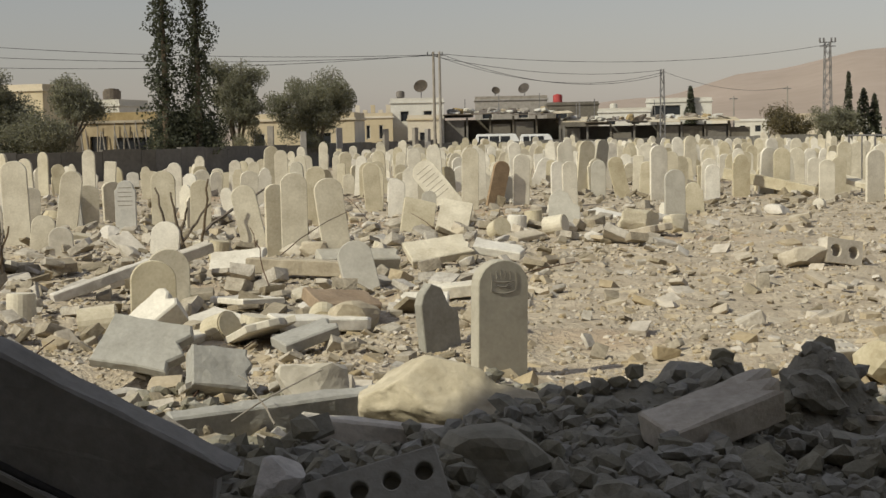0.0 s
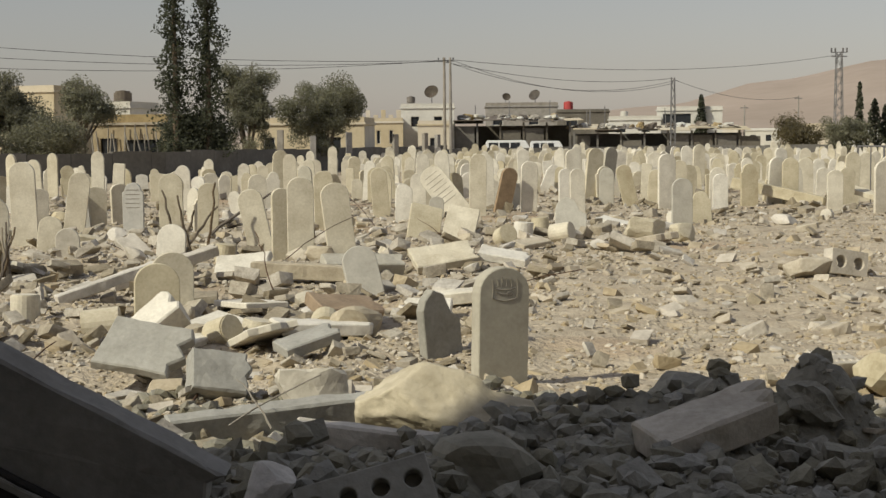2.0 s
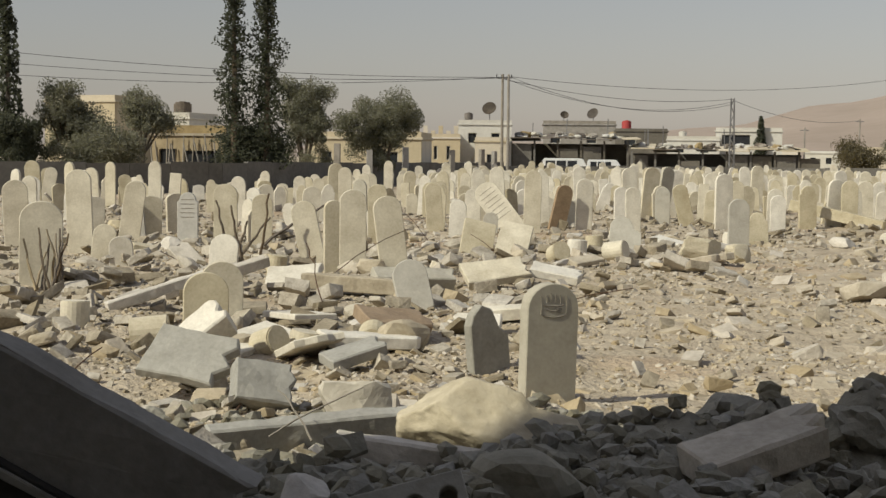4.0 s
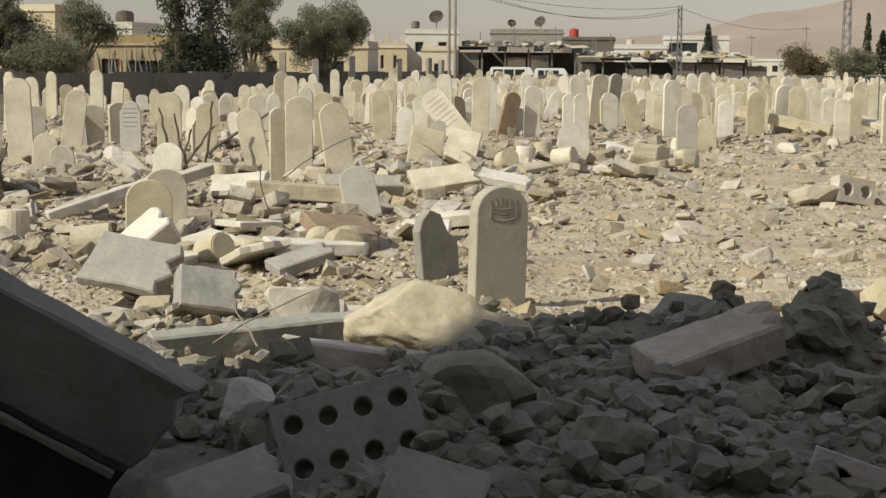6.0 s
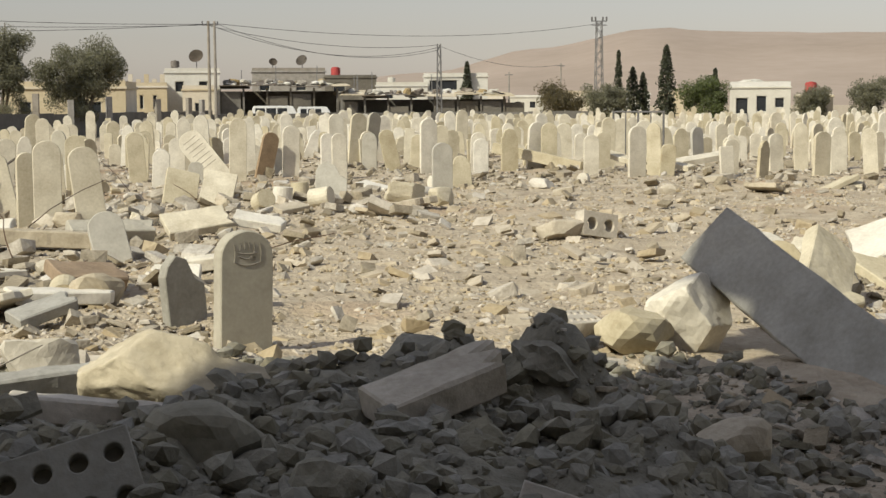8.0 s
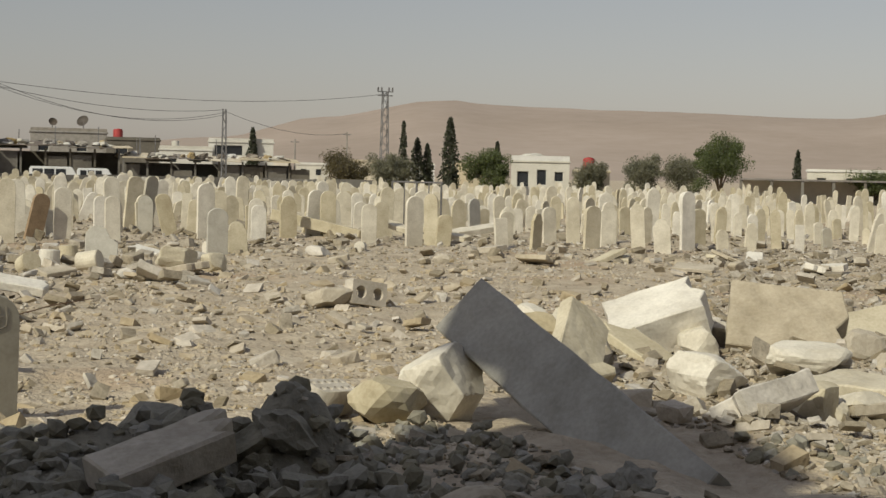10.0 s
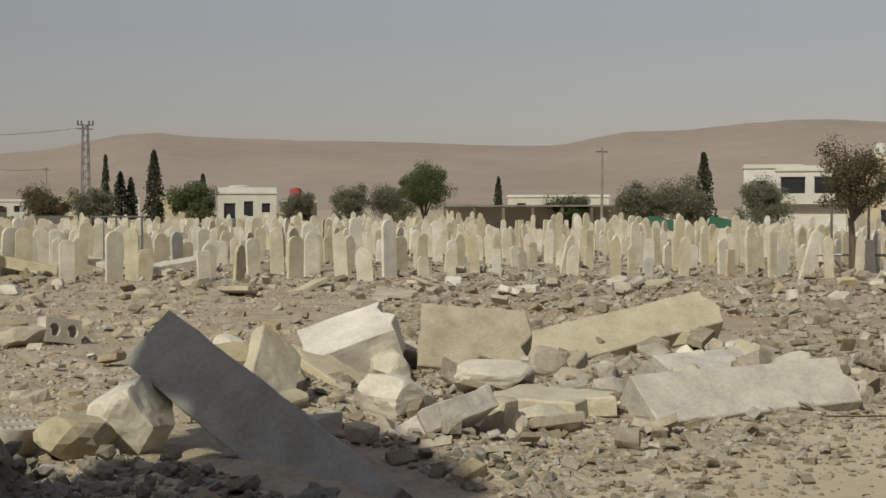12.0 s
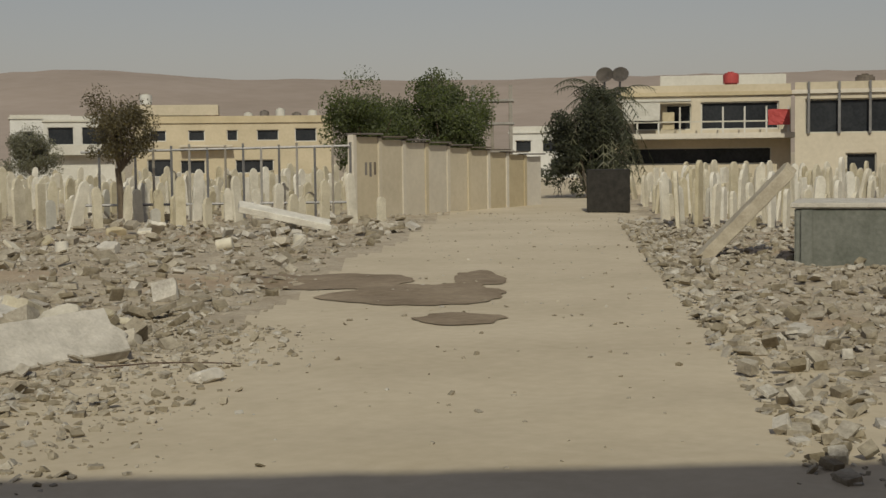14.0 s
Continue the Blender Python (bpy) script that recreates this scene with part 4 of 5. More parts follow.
def tree(x, y, height, width, label, seed, material=None, leaves=4500, size=0.17, bare=0.25, open_air=0.25, z0=0.0, gaps=2.2):
    """A broad tree: a forking trunk, limbs, and sprays gathered in uneven clumps along them."""
    r = random.Random(seed)
    ob = thing("tree", None, pose(x, y, z0), label, "tree", "trees")
    fork = height * bare
    bm = tube([(0, 0, -0.2), (r.uniform(-0.1, 0.1), 0, fork * 0.5), (r.uniform(-0.2, 0.2), 0, fork)], height * 0.028, 8, height * 0.02)
    clumps = []
    for i in range(9):
        a = i * 2.4 + r.uniform(-0.4, 0.4)
        reach, top = width * 0.5 * r.uniform(0.35, 0.95), height * r.uniform(0.55, 0.97)
        mid = (reach * 0.45 * math.cos(a), reach * 0.45 * math.sin(a), (fork + top) * 0.5)
        end = (reach * math.cos(a) * (1.25 - top / height * 0.5), reach * math.sin(a) * (1.25 - top / height * 0.5), top)
        tube([(0, 0, fork * 0.95), mid, end], height * 0.014, 6, height * 0.004, bm)
        for k in range(5):
            t = r.uniform(0.35, 1.05)
            clumps.append((Vector(mid).lerp(Vector(end), t) + Vector((r.gauss(0, 0.08), r.gauss(0, 0.08), r.gauss(-0.03, 0.04))) * width, width * r.uniform(0.09, 0.2)))
    for i in range(int(34 * (1 - open_air))):
        a, q = r.uniform(0, 6.28), r.uniform(0.2, 1)
        clumps.append((Vector((math.cos(a) * width * 0.42 * q, math.sin(a) * width * 0.42 * q, height * r.uniform(bare + 0.08, 0.8))), width * r.uniform(0.08, 0.15)))
    part("trunk", bm, M_BARK, ob)
    leaves, size = int(leaves * 5.5), size * 0.48
    pts = []
    while len(pts) < leaves:
        c, s = r.choice(clumps)
        q = Vector((r.gauss(0, 1), r.gauss(0, 1), r.gauss(0, 0.8)))
        q = q.normalized() * min(q.length, 1.7) * s * 0.62
        w = c + q
        if w.z > fork * 0.6 and noise.noise(w * gaps / width * 2 + Vector((seed, 0, 0))) > -0.45:
            pts.append(w)
    part("crown", leaf_mesh(pts, size, seed, material or M_OLIVE), None, ob)
    return ob


def cypress(x, y, height, width, label, seed, leaves=3500, size=0.13, z0=0.0, ragged=0.35):
    r = random.Random(seed)
    ob = thing("cypress_tree", None, pose(x, y, z0), label, "tree", "cypress trees")
    part("trunk", tube([(0, 0, -0.2), (0.05, 0, height * 0.5), (0, 0, height * 0.96)], width * 0.10, 7, width * 0.02), M_BARK, ob)
    pts = []
    while len(pts) < leaves:
        h = r.random() ** 1.15
        a = r.uniform(0, 6.283)
        body = min(1.0, (h + 0.03) * 9) * (1 - h) ** 0.62 + 0.05
        tuft = 1 + ragged * 1.6 * noise.noise(Vector((math.cos(a) * 1.3, math.sin(a) * 1.3 + seed, h * height * 0.9)))
        q = r.random() ** 0.45
        if noise.noise(Vector((math.cos(a) * 1.7, math.sin(a) * 1.7, h * height * 1.3 + seed))) < -0.30 and q > 0.3:
            continue
        d = width * 0.5 * body * tuft * q
        pts.append(Vector((d * math.cos(a), d * math.sin(a), height * (0.06 + 0.94 * h) - 0.25 * d)))
    part("crown", leaf_mesh(pts, size, seed, M_CYPRESS), None, ob)
    return ob


cypress(-14.8, 78.6, 12.2, 2.3, "tall dark ragged cypress behind the cemetery wall", 1, 9000, 0.10, ragged=0.9)
cypress(-13.1, 79.0, 12.6, 2.2, "tall dark ragged cypress behind the cemetery wall", 2, 10000, 0.10, ragged=0.75)
cypress(-27.6, 80.0, 11.0, 2.2, "tall dark cypress behind the cemetery wall", 3, 3200, 0.16)
tree(-12.2, 87.5, 6.9, 3.4, "grey-green bushy tree behind the wall", 11, None, 6500, 0.13, 0.12)
tree(-8.0, 91.8, 6.5, 4.9, "grey-green olive-like tree behind the wall", 12, None, 9500, 0.14, 0.08, 0.1)
tree(-24.6, 82.0, 5.9, 3.6, "grey-green bushy tree behind the wall", 13, None, 5000, 0.15, 0.1)
tree(-22.0, 87.5, 6.0, 3.8, "sparse grey-green tree behind the wall", 14, None, 3000, 0.15, 0.3, 0.7)
tree(-22.3, 80.0, 3.3, 4.6, "low grey-green bush behind the wall", 15, None, 4500, 0.15, 0.05)
tree(-26.5, 78.0, 4.5, 3.4, "dark bushy tree behind the wall", 16, M_CYPRESS, 4500, 0.15, 0.05)
tree(-14.0, 80.5, 3.6, 4.4, "dark undergrowth below the cypresses", 17, M_CYPRESS, 4500, 0.15, 0.03)
cypress(29.0, 172.6, 6.9, 2.0, "small dark cypress beside a flat-roofed house", 4, 1500, 0.2)
cypress(39.8, 144.7, 7.2, 1.3, "slim dark cypress at the cemetery edge", 5, 1500, 0.16)
cypress(41.7, 146.2, 5.6, 1.9, "dark cypress at the cemetery edge", 6, 1500, 0.18)
cypress(43.0, 147.0, 5.0, 1.8, "dark cypress at the cemetery edge", 61, 1500, 0.18)
cypress(41.4, 133.8, 7.3, 2.2, "dark full cypress at the cemetery edge", 7, 2200, 0.18)
cypress(47.6, 138.0, 5.2, 1.5, "dark cypress at the cemetery edge", 8, 1300, 0.18)
cypress(76.1, 129.5, 5.0, 1.2, "thin dark cypress beyond a low roof", 9, 900, 0.18)
tree(45.0, 132.8, 4.3, 4.6, "bright green bush at the cemetery edge", 21, M_GREEN, 3000, 0.2, 0.05)
tree(34.0, 146.5, 4.0, 5.0, "dry olive-brown bush at the cemetery edge", 22, M_DRYLEAF, 2600, 0.2, 0.05)
tree(37.2, 140.0, 3.6, 4.5, "dull green bush at the cemetery edge", 221, M_OLIVE, 2600, 0.2, 0.05)
tree(62.5, 136.5, 4.2, 4.6, "dark green tree in a row", 23, M_OLIVE, 2600, 0.2, 0.05)
tree(66.2, 134.8, 4.3, 4.8, "dark green tree in a row", 24, M_OLIVE, 2600, 0.2, 0.05)
tree(57.2, 137.0, 3.6, 4.0, "dark green bush by a ruined house", 241, M_OLIVE, 2200, 0.2, 0.05)
tree(62.6, 119.8, 6.2, 5.2, "yellowish green tree above the graves", 25, M_GREEN, 4200, 0.17, 0.12, 0.3)
tree(72.5, 110.5, 2.9, 4.0, "bushy green tree by a low roof", 251, M_GREEN, 2200, 0.18, 0.1)
tree(56.0, 77.2, 3.4, 3.8, "dark green bush beside the houses", 26, M_OLIVE, 3200, 0.14, 0.05)
tree(58.6, 75.6, 3.6, 3.8, "dark green bush beside the houses", 27, M_OLIVE, 3200, 0.14, 0.05)
cypress(67.0, 84.5, 5.8, 1.9, "dark conical tree beside the houses", 28, 2000, 0.14)
tree(69.2, 80.5, 4.0, 4.2, "dark green tree before a white house", 29, M_OLIVE, 3600, 0.14, 0.1)
tree(28.2, 28.8, 3.7, 2.3, "thin dusty tree with a pale trunk, among graves", 30, M_DRYLEAF, 2300, 0.075, 0.42, 0.5)
tree(68.5, 50.6, 6.0, 6.2, "broad dense green tree behind a wall", 31, M_GREEN, 6500, 0.17, 0.05, 0.0, gaps=0.0)
tree(71.0, 47.2, 6.6, 5.6, "broad dense green tree behind a wall", 32, M_GREEN, 6500, 0.17, 0.05, 0.0, gaps=0.0)


def palm(x, y, height):
    ob = thing("palm_tree", None, pose(x, y, 0), "dark shaggy date palm beside a house", "tree")
    part("trunk", tube([(0, 0, -0.2), (0.05, 0.02, height * 0.4), (0, 0, height * 0.75)], 0.22, 9, 0.17), M_BARK, ob)
    r = random.Random(5)
    for i in range(84):
        a, lift = i * 2.399, r.uniform(-1.0, 1.0)
        reach, top = r.uniform(1.2, 2.3), height * r.uniform(0.62, 0.76)
        bm = bmesh.new()
        spine = [Vector((reach * t * math.cos(a), reach * t * math.sin(a), top + lift * reach * t * 0.9 + 0.9 * t - 2.0 * t * t * (1.3 - 0.3 * lift))) for t in [k / 7 for k in range(8)]]
        tube(spine, 0.03, 4, 0.008, bm)
        side = Vector((-math.sin(a), math.cos(a), 0))
        for k in range(1, 8):
            for sgn in (-1, 1):
                for q in (0, 0.5):
                    base = spine[k - 1].lerp(spine[k], q)
                    tip = base + side * sgn * 0.36 + (spine[k] - spine[k - 1]).normalized() * 0.2 + Vector((0, 0, -0.16))
                    w = (spine[k] - spine[k - 1]).normalized() * 0.035
                    bm.faces.new([bm.verts.new(v) for v in (base - w, base + w, tip)])
        part("frond", bm, M_CYPRESS if i % 3 else M_OLIVE, ob)
    return ob


palm(53.7, 27.9, 5.4)
tree(53.0, 28.2, 4.1, 3.6, "dark shaggy growth below a palm", 33, M_CYPRESS, 5500, 0.14, 0.03)


# ---- walls and houses ----
def run_wall(name, points, height, thick, material, label, category="wall", coping=True, jitter=0.0):
    ob = thing(name, None, Matrix.Identity(4), label, category)
    r = random.Random(3)
    for (x0, y0), (x1, y1) in zip(points, points[1:]):
        a, b = Vector((x0, y0)), Vector((x1, y1))
        length = (b - a).length
        bm, u = bmesh.new(), 0.0
        while u < length - 0.01:
            v = min(length, u + 2.6)
            add_box(bm, u, v - 0.03, 0, thick, -0.2, height + r.uniform(-jitter, jitter))
            u = v
        w = part("wall_run", bm, material, ob)
        w.matrix_world = Matrix.Translation((x0, y0, 0)) @ Matrix.Rotation(math.atan2(b.y - a.y, b.x - a.x), 4, "Z")
        if coping:
            c = part("coping", box(0, length, -0.06, thick + 0.06, height + 0.02 + jitter, height + 0.12 + jitter, 0.015), material, ob)
            c.matrix_world = w.matrix_world.copy()
    return ob


def house(name, x, y, turn, w, d, h, openings, material, label, parapet=0.35, roof_material=None, frames=True, clutter=()):
    """A flat-roofed house. Its front runs from the corner along x; openings are (left, right, bottom, top) on the front, cut through the wall."""
    ob = thing(name, None, pose(x, y, 0, 0, 0, turn), label, "building")
    xs = sorted({0.0, w, *[o[0] for o in openings], *[o[1] for o in openings]})
    zs = sorted({-0.3, h, *[o[2] for o in openings], *[o[3] for o in openings]})
    bm = bmesh.new()
    for x0, x1 in zip(xs, xs[1:]):
        for z0, z1 in zip(zs, zs[1:]):
            cx, cz = (x0 + x1) / 2, (z0 + z1) / 2
            if not any(o[0] < cx < o[1] and o[2] < cz < o[3] for o in openings):
                add_box(bm, x0, x1, 0, 0.28, z0, z1)
    bmesh.ops.remove_doubles(bm, verts=bm.verts, dist=0.0005)
    inner = {}
    for f in bm.faces:
        inner.setdefault(tuple(round(c, 3) for c in f.calc_center_median()), []).append(f)
    bmesh.ops.delete(bm, geom=[f for same in inner.values() if len(same) > 1 for f in same], context="FACES_ONLY")
    part("front_wall", bm, material, ob)
    for a in ((0, 0.28, 0.283, d), (w - 0.28, w, 0.283, d)):
        part("side_wall", box(*a, -0.3, h), material, ob)
    part("back_wall", box(0.283, w - 0.283, d - 0.28, d, -0.3, h), material, ob)
    part("roof", box(-0.12, w + 0.12, -0.12, d + 0.12, h + 0.003, h + 0.18, 0.02), roof_material or material, ob, "flat roof slab")
    if parapet:
        for a in ((0, w, 0, 0.15), (0, w, d - 0.15, d), (0, 0.15, 0.153, d - 0.153), (w - 0.15, w, 0.153, d - 0.153)):
            part("parapet", box(*a, h + 0.183, h + 0.18 + parapet), material, ob)
    for o in openings:
        win = part("window", box(o[0], o[1], 0.2, 0.23, o[2], o[3]), M_GLASS, ob, "dark recessed opening")
        if frames:
            bm = bmesh.new()
            t = 0.06
            for a in ((o[0], o[1], o[3] - t, o[3]), (o[0], o[1], o[2], o[2] + t), (o[0], o[0] + t, o[2] + t, o[3] - t), (o[1] - t, o[1], o[2] + t, o[3] - t)):
                add_box(bm, a[0], a[1], 0.12, 0.197, a[2], a[3])
            part("frame", bm, M_WHITEWASH, win)
    return ob


def roof_box(name, x, y, turn, w, d, z, h, material, label, category):
    ob = thing(name, finish(box(0, w, 0, d, 0, h, 0.02), name, material), pose(x, y, z, 0, 0, turn), label, category)
    return ob


def water_tank(x, y, z, r, h, material, label="round rooftop water tank"):
    bm = bmesh.new()
    bmesh.ops.create_cone(bm, cap_ends=True, segments=16, radius1=r, radius2=r, depth=h, matrix=Matrix.Translation((0, 0, h / 2)))
    bmesh.ops.bevel(bm, geom=[e for e in bm.edges if abs(e.verts[0].co.z - e.verts[1].co.z) < 1e-4], offset=r * 0.18, segments=2, affect="EDGES")
    ob = thing("water_tank", finish(bm, "water_tank", material), pose(x, y, z), label, "water tank", "water tanks")
    part("lid", box(-r * 0.3, r * 0.3, -r * 0.3, r * 0.3, h + 0.004, h + 0.06, 0.01), material, ob)
    return ob


def dish(x, y, z, r, turn, label="round dark satellite dish on a rooftop post"):
    ob = thing("satellite_dish", None, pose(x, y, z, 0, 0, turn), label, "satellite dish", "satellite dishes")
    part("post", tube([(0, 0, -0.6), (0, 0, r * 1.0)], 0.05, 6), M_STEEL, ob)
    bm = bmesh.new()
    rings = []
    for i in range(1, 6):
        q = r * i / 5
        rings.append([bm.verts.new((q * math.cos(a), q * q * 0.32 / r, q * math.sin(a))) for a in [2 * math.pi * j / 18 for j in range(18)]])
    bm.faces.new(rings[0])
    for a, b in zip(rings, rings[1:]):
        for j in range(18):
            bm.faces.new((a[j], a[(j + 1) % 18], b[(j + 1) % 18], b[j]))
    bmesh.ops.solidify(bm, geom=bm.faces[:], thickness=0.03)
    bmesh.ops.rotate(bm, verts=bm.verts, cent=(0, 0, 0), matrix=Matrix.Rotation(radians(160), 3, "Z") @ Matrix.Rotation(radians(30), 3, "X"))
    bmesh.ops.translate(bm, verts=bm.verts, vec=(0, -0.1, r * 1.15))
    part("bowl", bm, M_TIN, ob)
    part("feed_arm", tube([(0, -0.1, r * 0.5), (0.1, -r * 0.7, r * 1.0)], 0.025, 5), M_STEEL, ob)
    return ob


run_wall("cemetery_wall", [(-30, 58.5), (-18.9, 65.2), (-14.2, 72.6), (-5.4, 99.0), (-0.5, 124)], 1.46, 0.25, M_GREYWALL, "low dark grey block wall behind the graves", coping=False, jitter=0.05)
run_wall("cemetery_wall", [(-0.5, 124.02), (6.0, 138), (22, 142), (36, 140)], 1.17, 0.25, M_GREYWALL, "low dark grey block wall before the sheds", coping=False, jitter=0.05)
for i, (x, y, h) in enumerate(((-8.9, 76.0, 2.5), (-7.6, 80.0, 2.2), (-6.0, 85.0, 2.4), (-3.6, 92.0, 2.3), (-1.9, 100.0, 2.4), (-1.1, 104.0, 2.3))):
    bm = box(-0.16, 0.16, -0.16, 0.16, -0.2, h, 0.02)
    thing("wall_post", finish(bm, "wall_post", M_POLE), pose(x, y, 0, 0, 0, 10 * i), "square weathered concrete post beside the wall", "post", "wall posts")

# far left houses
house("thatched_shed", -22.6, 92.3, -12, 5.0, 4.0, 3.0, ((0.5, 1.6, 0.3, 2.2), (2.2, 4.6, 0.2, 2.1)), M_THATCH, "low mud shed with a thick reed roof", 0.5, M_THATCH, False)
house("white_house", -28.3, 111.5, -14, 4.2, 5, 4.5, ((1.0, 1.8, 2.4, 3.4),), M_WHITEWASH, "small whitewashed flat-roofed house behind trees")
water_tank(-25.4, 113.5, 5.0, 0.7, 0.9, M_TIN, "dark round rooftop water tank")
house("mud_house", -14.0, 101.0, -5, 8.0, 5, 3.0, ((1.0, 1.8, 1.2, 2.2), (5.6, 6.4, 1.2, 2.2)), M_PLASTER, "low mud-plastered house behind trees")
house("far_house", -34.5, 108.0, -17, 6.0, 5, 5.6, ((1.0, 2.0, 3.3, 4.4), (3.6, 4.6, 3.3, 4.4)), M_PLASTER, "two-storey plastered house far behind the wall")

shed_pole_rng = random.Random(4)
for i in range(13):
    u = 0.2 + i * 0.37
    x, y = -22.6 + u * math.cos(radians(-12)), 92.0 + u * math.sin(radians(-12))
    thing("shed_pole", finish(tube([(0, 0, -0.2), (shed_pole_rng.uniform(-0.15, 0.15), 0, 1.3), (shed_pole_rng.uniform(-0.3, 0.3), 0, shed_pole_rng.uniform(2.3, 3.2))], 0.06, 6, 0.04), "shed_pole", M_POLE), pose(x, y, 0), "crooked pale pole propped before a mud shed", "pole", "shed poles")

# the middle group
crenel = house("beige_house", -9.7, 149.7, 2, 4.6, 6, 3.7, ((0.6, 1.0, 1.6, 3.0), (1.9, 2.3, 1.6, 3.0), (3.2, 3.6, 1.6, 3.0)), M_PLASTER, "beige house with a notched roofline")
for i in range(6):
    part("merlon", box(0.05 + i * 0.78, 0.5 + i * 0.78, 0, 0.5, 4.24, 4.24 + 0.5 * (i % 2 + 0.6), 0.01), M_PLASTER, crenel)
house("cream_house", -5.4, 152.9, 1, 5.5, 7, 5.2, ((1.0, 1.9, 3.3, 4.4), (3.4, 4.3, 3.3, 4.4)), M_WHITEWASH, "cream flat-roofed house with a satellite dish")
house("lean_to", -3.6, 150.0, 1, 3.4, 2.7, 3.4, ((1.2, 2.1, 0.3, 2.2),), M_PLASTER, "low beige outbuilding before a cream house")
dish(-2.2, 153.6, 6.0, 0.75, 5)
water_tank(-4.4, 154.5, 5.8, 0.45, 0.7, M_TIN, "small dark rooftop water tank")


def long_shed(x, y, turn, w, d, h, label, seed):
    ob = thing("long_shed", None, pose(x, y, 0, 0, 0, turn), label, "shed")
    r = random.Random(seed)
    part("back_wall", box(0, w, d - 0.3, d, -0.3, h - 0.3), M_GREYWALL, ob)
    part("floor_slab", box(0, w, 0.3, d - 0.31, -0.3, 0.05), M_GREYWALL, ob)
    u = 0.0
    while u < w:
        part("post", box(u, u + 0.2, 0, 0.2, -0.3, h - 0.02), M_GREYWALL, ob)
        if r.random() < 0.75:
            part("shutter", box(u + 0.25, u + 2.2, 0.12, 0.18, -0.3, h * r.uniform(0.6, 0.95)), M_GREYWALL, ob, "dark metal shutter")
        u += 2.4
    u = 0.0
    while u < w:
        s = r.uniform(1.6, 3.2)
        q = part("roof_sheet", box(0, s + 0.2, -0.8, d, 0, 0.06), M_TIN if r.random() < 0.6 else M_PLASTER, ob, "sagging roof sheet")
        q.matrix_basis = pose(u, 0, h + 0.03 + r.uniform(0, 0.18), r.uniform(-2, 5), r.uniform(-3, 3), 0)
        u += s
    return ob


long_shed(0.0, 153.0, -1, 12.4, 6, 3.7, "long dark row of sheds with a sagging roof", 1)
long_shed(12.4, 152.4, -7, 17.5, 6, 2.75, "long dark row of low sheds with debris on the roof", 2)
house("roof_house", 3.8, 172, -1, 8.4, 7, 5.7, ((0.8, 2.0, 3.6, 4.8), (5.0, 6.2, 3.6, 4.8)), M_POLE, "drab flat-roofed house behind the sheds")
house("grey_house", 12.1, 171.6, -5, 6.0, 7, 5.0, ((1.0, 2.4, 3.4, 4.5),), M_GREYWALL, "grey unfinished house behind the sheds", 0.2)
house("low_white_house", 18.0, 171.0, -7, 6.0, 6, 4.0, ((1.0, 2.0, 2.6, 3.4), (3.8, 4.8, 2.6, 3.4)), M_WHITEWASH, "low whitewashed house behind the sheds")
house("open_house", 24.0, 174.0, -9, 7.6, 7, 5.1, ((0.7, 4.0, 3.6, 4.8), (5.0, 5.7, 3.4, 4.4)), M_WHITEWASH, "white house with a wide open upper room")
dish(9.6, 172.5, 6.2, 0.7, -10)
dish(6.2, 173.4, 6.3, 0.5, 30, "small satellite dish on a rooftop")
water_tank(13.5, 173.0, 5.2, 0.55, 1.1, M_RED, "red rooftop water tank")
water_tank(20.0, 172.6, 4.3, 0.45, 0.8, M_WHITEWASH, "white rooftop water tank")
r_roof = random.Random(9)
for i in range(26):
    x = r_roof.uniform(1, 29)
    y = 153.6 + r_roof.uniform(0, 3) - max(0, x - 12) * 0.11
    z = 4.0 if x < 12 else 2.98
    slab("roof_debris", x, y, z + 0.12, (r_roof.uniform(0.5, 1.6), r_roof.uniform(0.3, 0.8), 0.08), (r_roof.gauss(0, 14), r_roof.gauss(0, 10), r_roof.uniform(0, 360)), 500 + i, M_WHITEWASH if i % 2 else M_TIN, "loose sheet of debris on a shed roof", "debris", group="roof debris")
for i in range(48):
    x = r_roof.uniform(0.8, 29)
    y = 154.2 + r_roof.uniform(0, 3.5) - max(0, x - 12) * 0.11
    z, k = (4.0 if x < 12 else 2.98), r_roof.uniform(0.4, 1.0)
    lump("roof_debris", x, y, (k * 1.5, k, k * r_roof.uniform(0.5, 1.0)), r_roof.uniform(0, 360), (r_roof.gauss(0, 8), r_roof.gauss(0, 8)), 540 + i, z + k * 0.3, (M_POLE, M_WHITEWASH, M_TIN, M_THATCH)[i % 4], "heaped scrap and rubble on a shed roof", "debris", amount=0.12, group="roof debris")
for i in range(9):
    x = r_roof.uniform(2, 28)
    h = r_roof.uniform(1.2, 2.4)
    thing("roof_pole", finish(tube([(0, 0, 0), (r_roof.uniform(-0.1, 0.1), 0, h)], 0.05, 5), "roof_pole", M_STEEL), pose(x, 155.5 - max(0, x - 12) * 0.11, 4.0 if x < 12 else 3.0), "thin dark pole standing on a shed roof", "pole", "roof poles")
for i, (x0, w, h, m) in enumerate(((36, 6, 3.4, M_PLASTER), (43, 5, 2.9, M_WHITEWASH), (49, 6, 3.5, M_PLASTER), (57, 7, 3.2, M_WHITEWASH), (66, 6, 3.8, M_PLASTER), (30, 5, 3.9, M_PLASTER))):
    house("distant_house", x0, 222 - x0 * 0.10, -13, w, 6, h, ((0.8, 1.6, 1.4, 2.3), (w - 2, w - 1.2, 1.4, 2.3)), m, "low pale house in the distance", 0.2, frames=False)


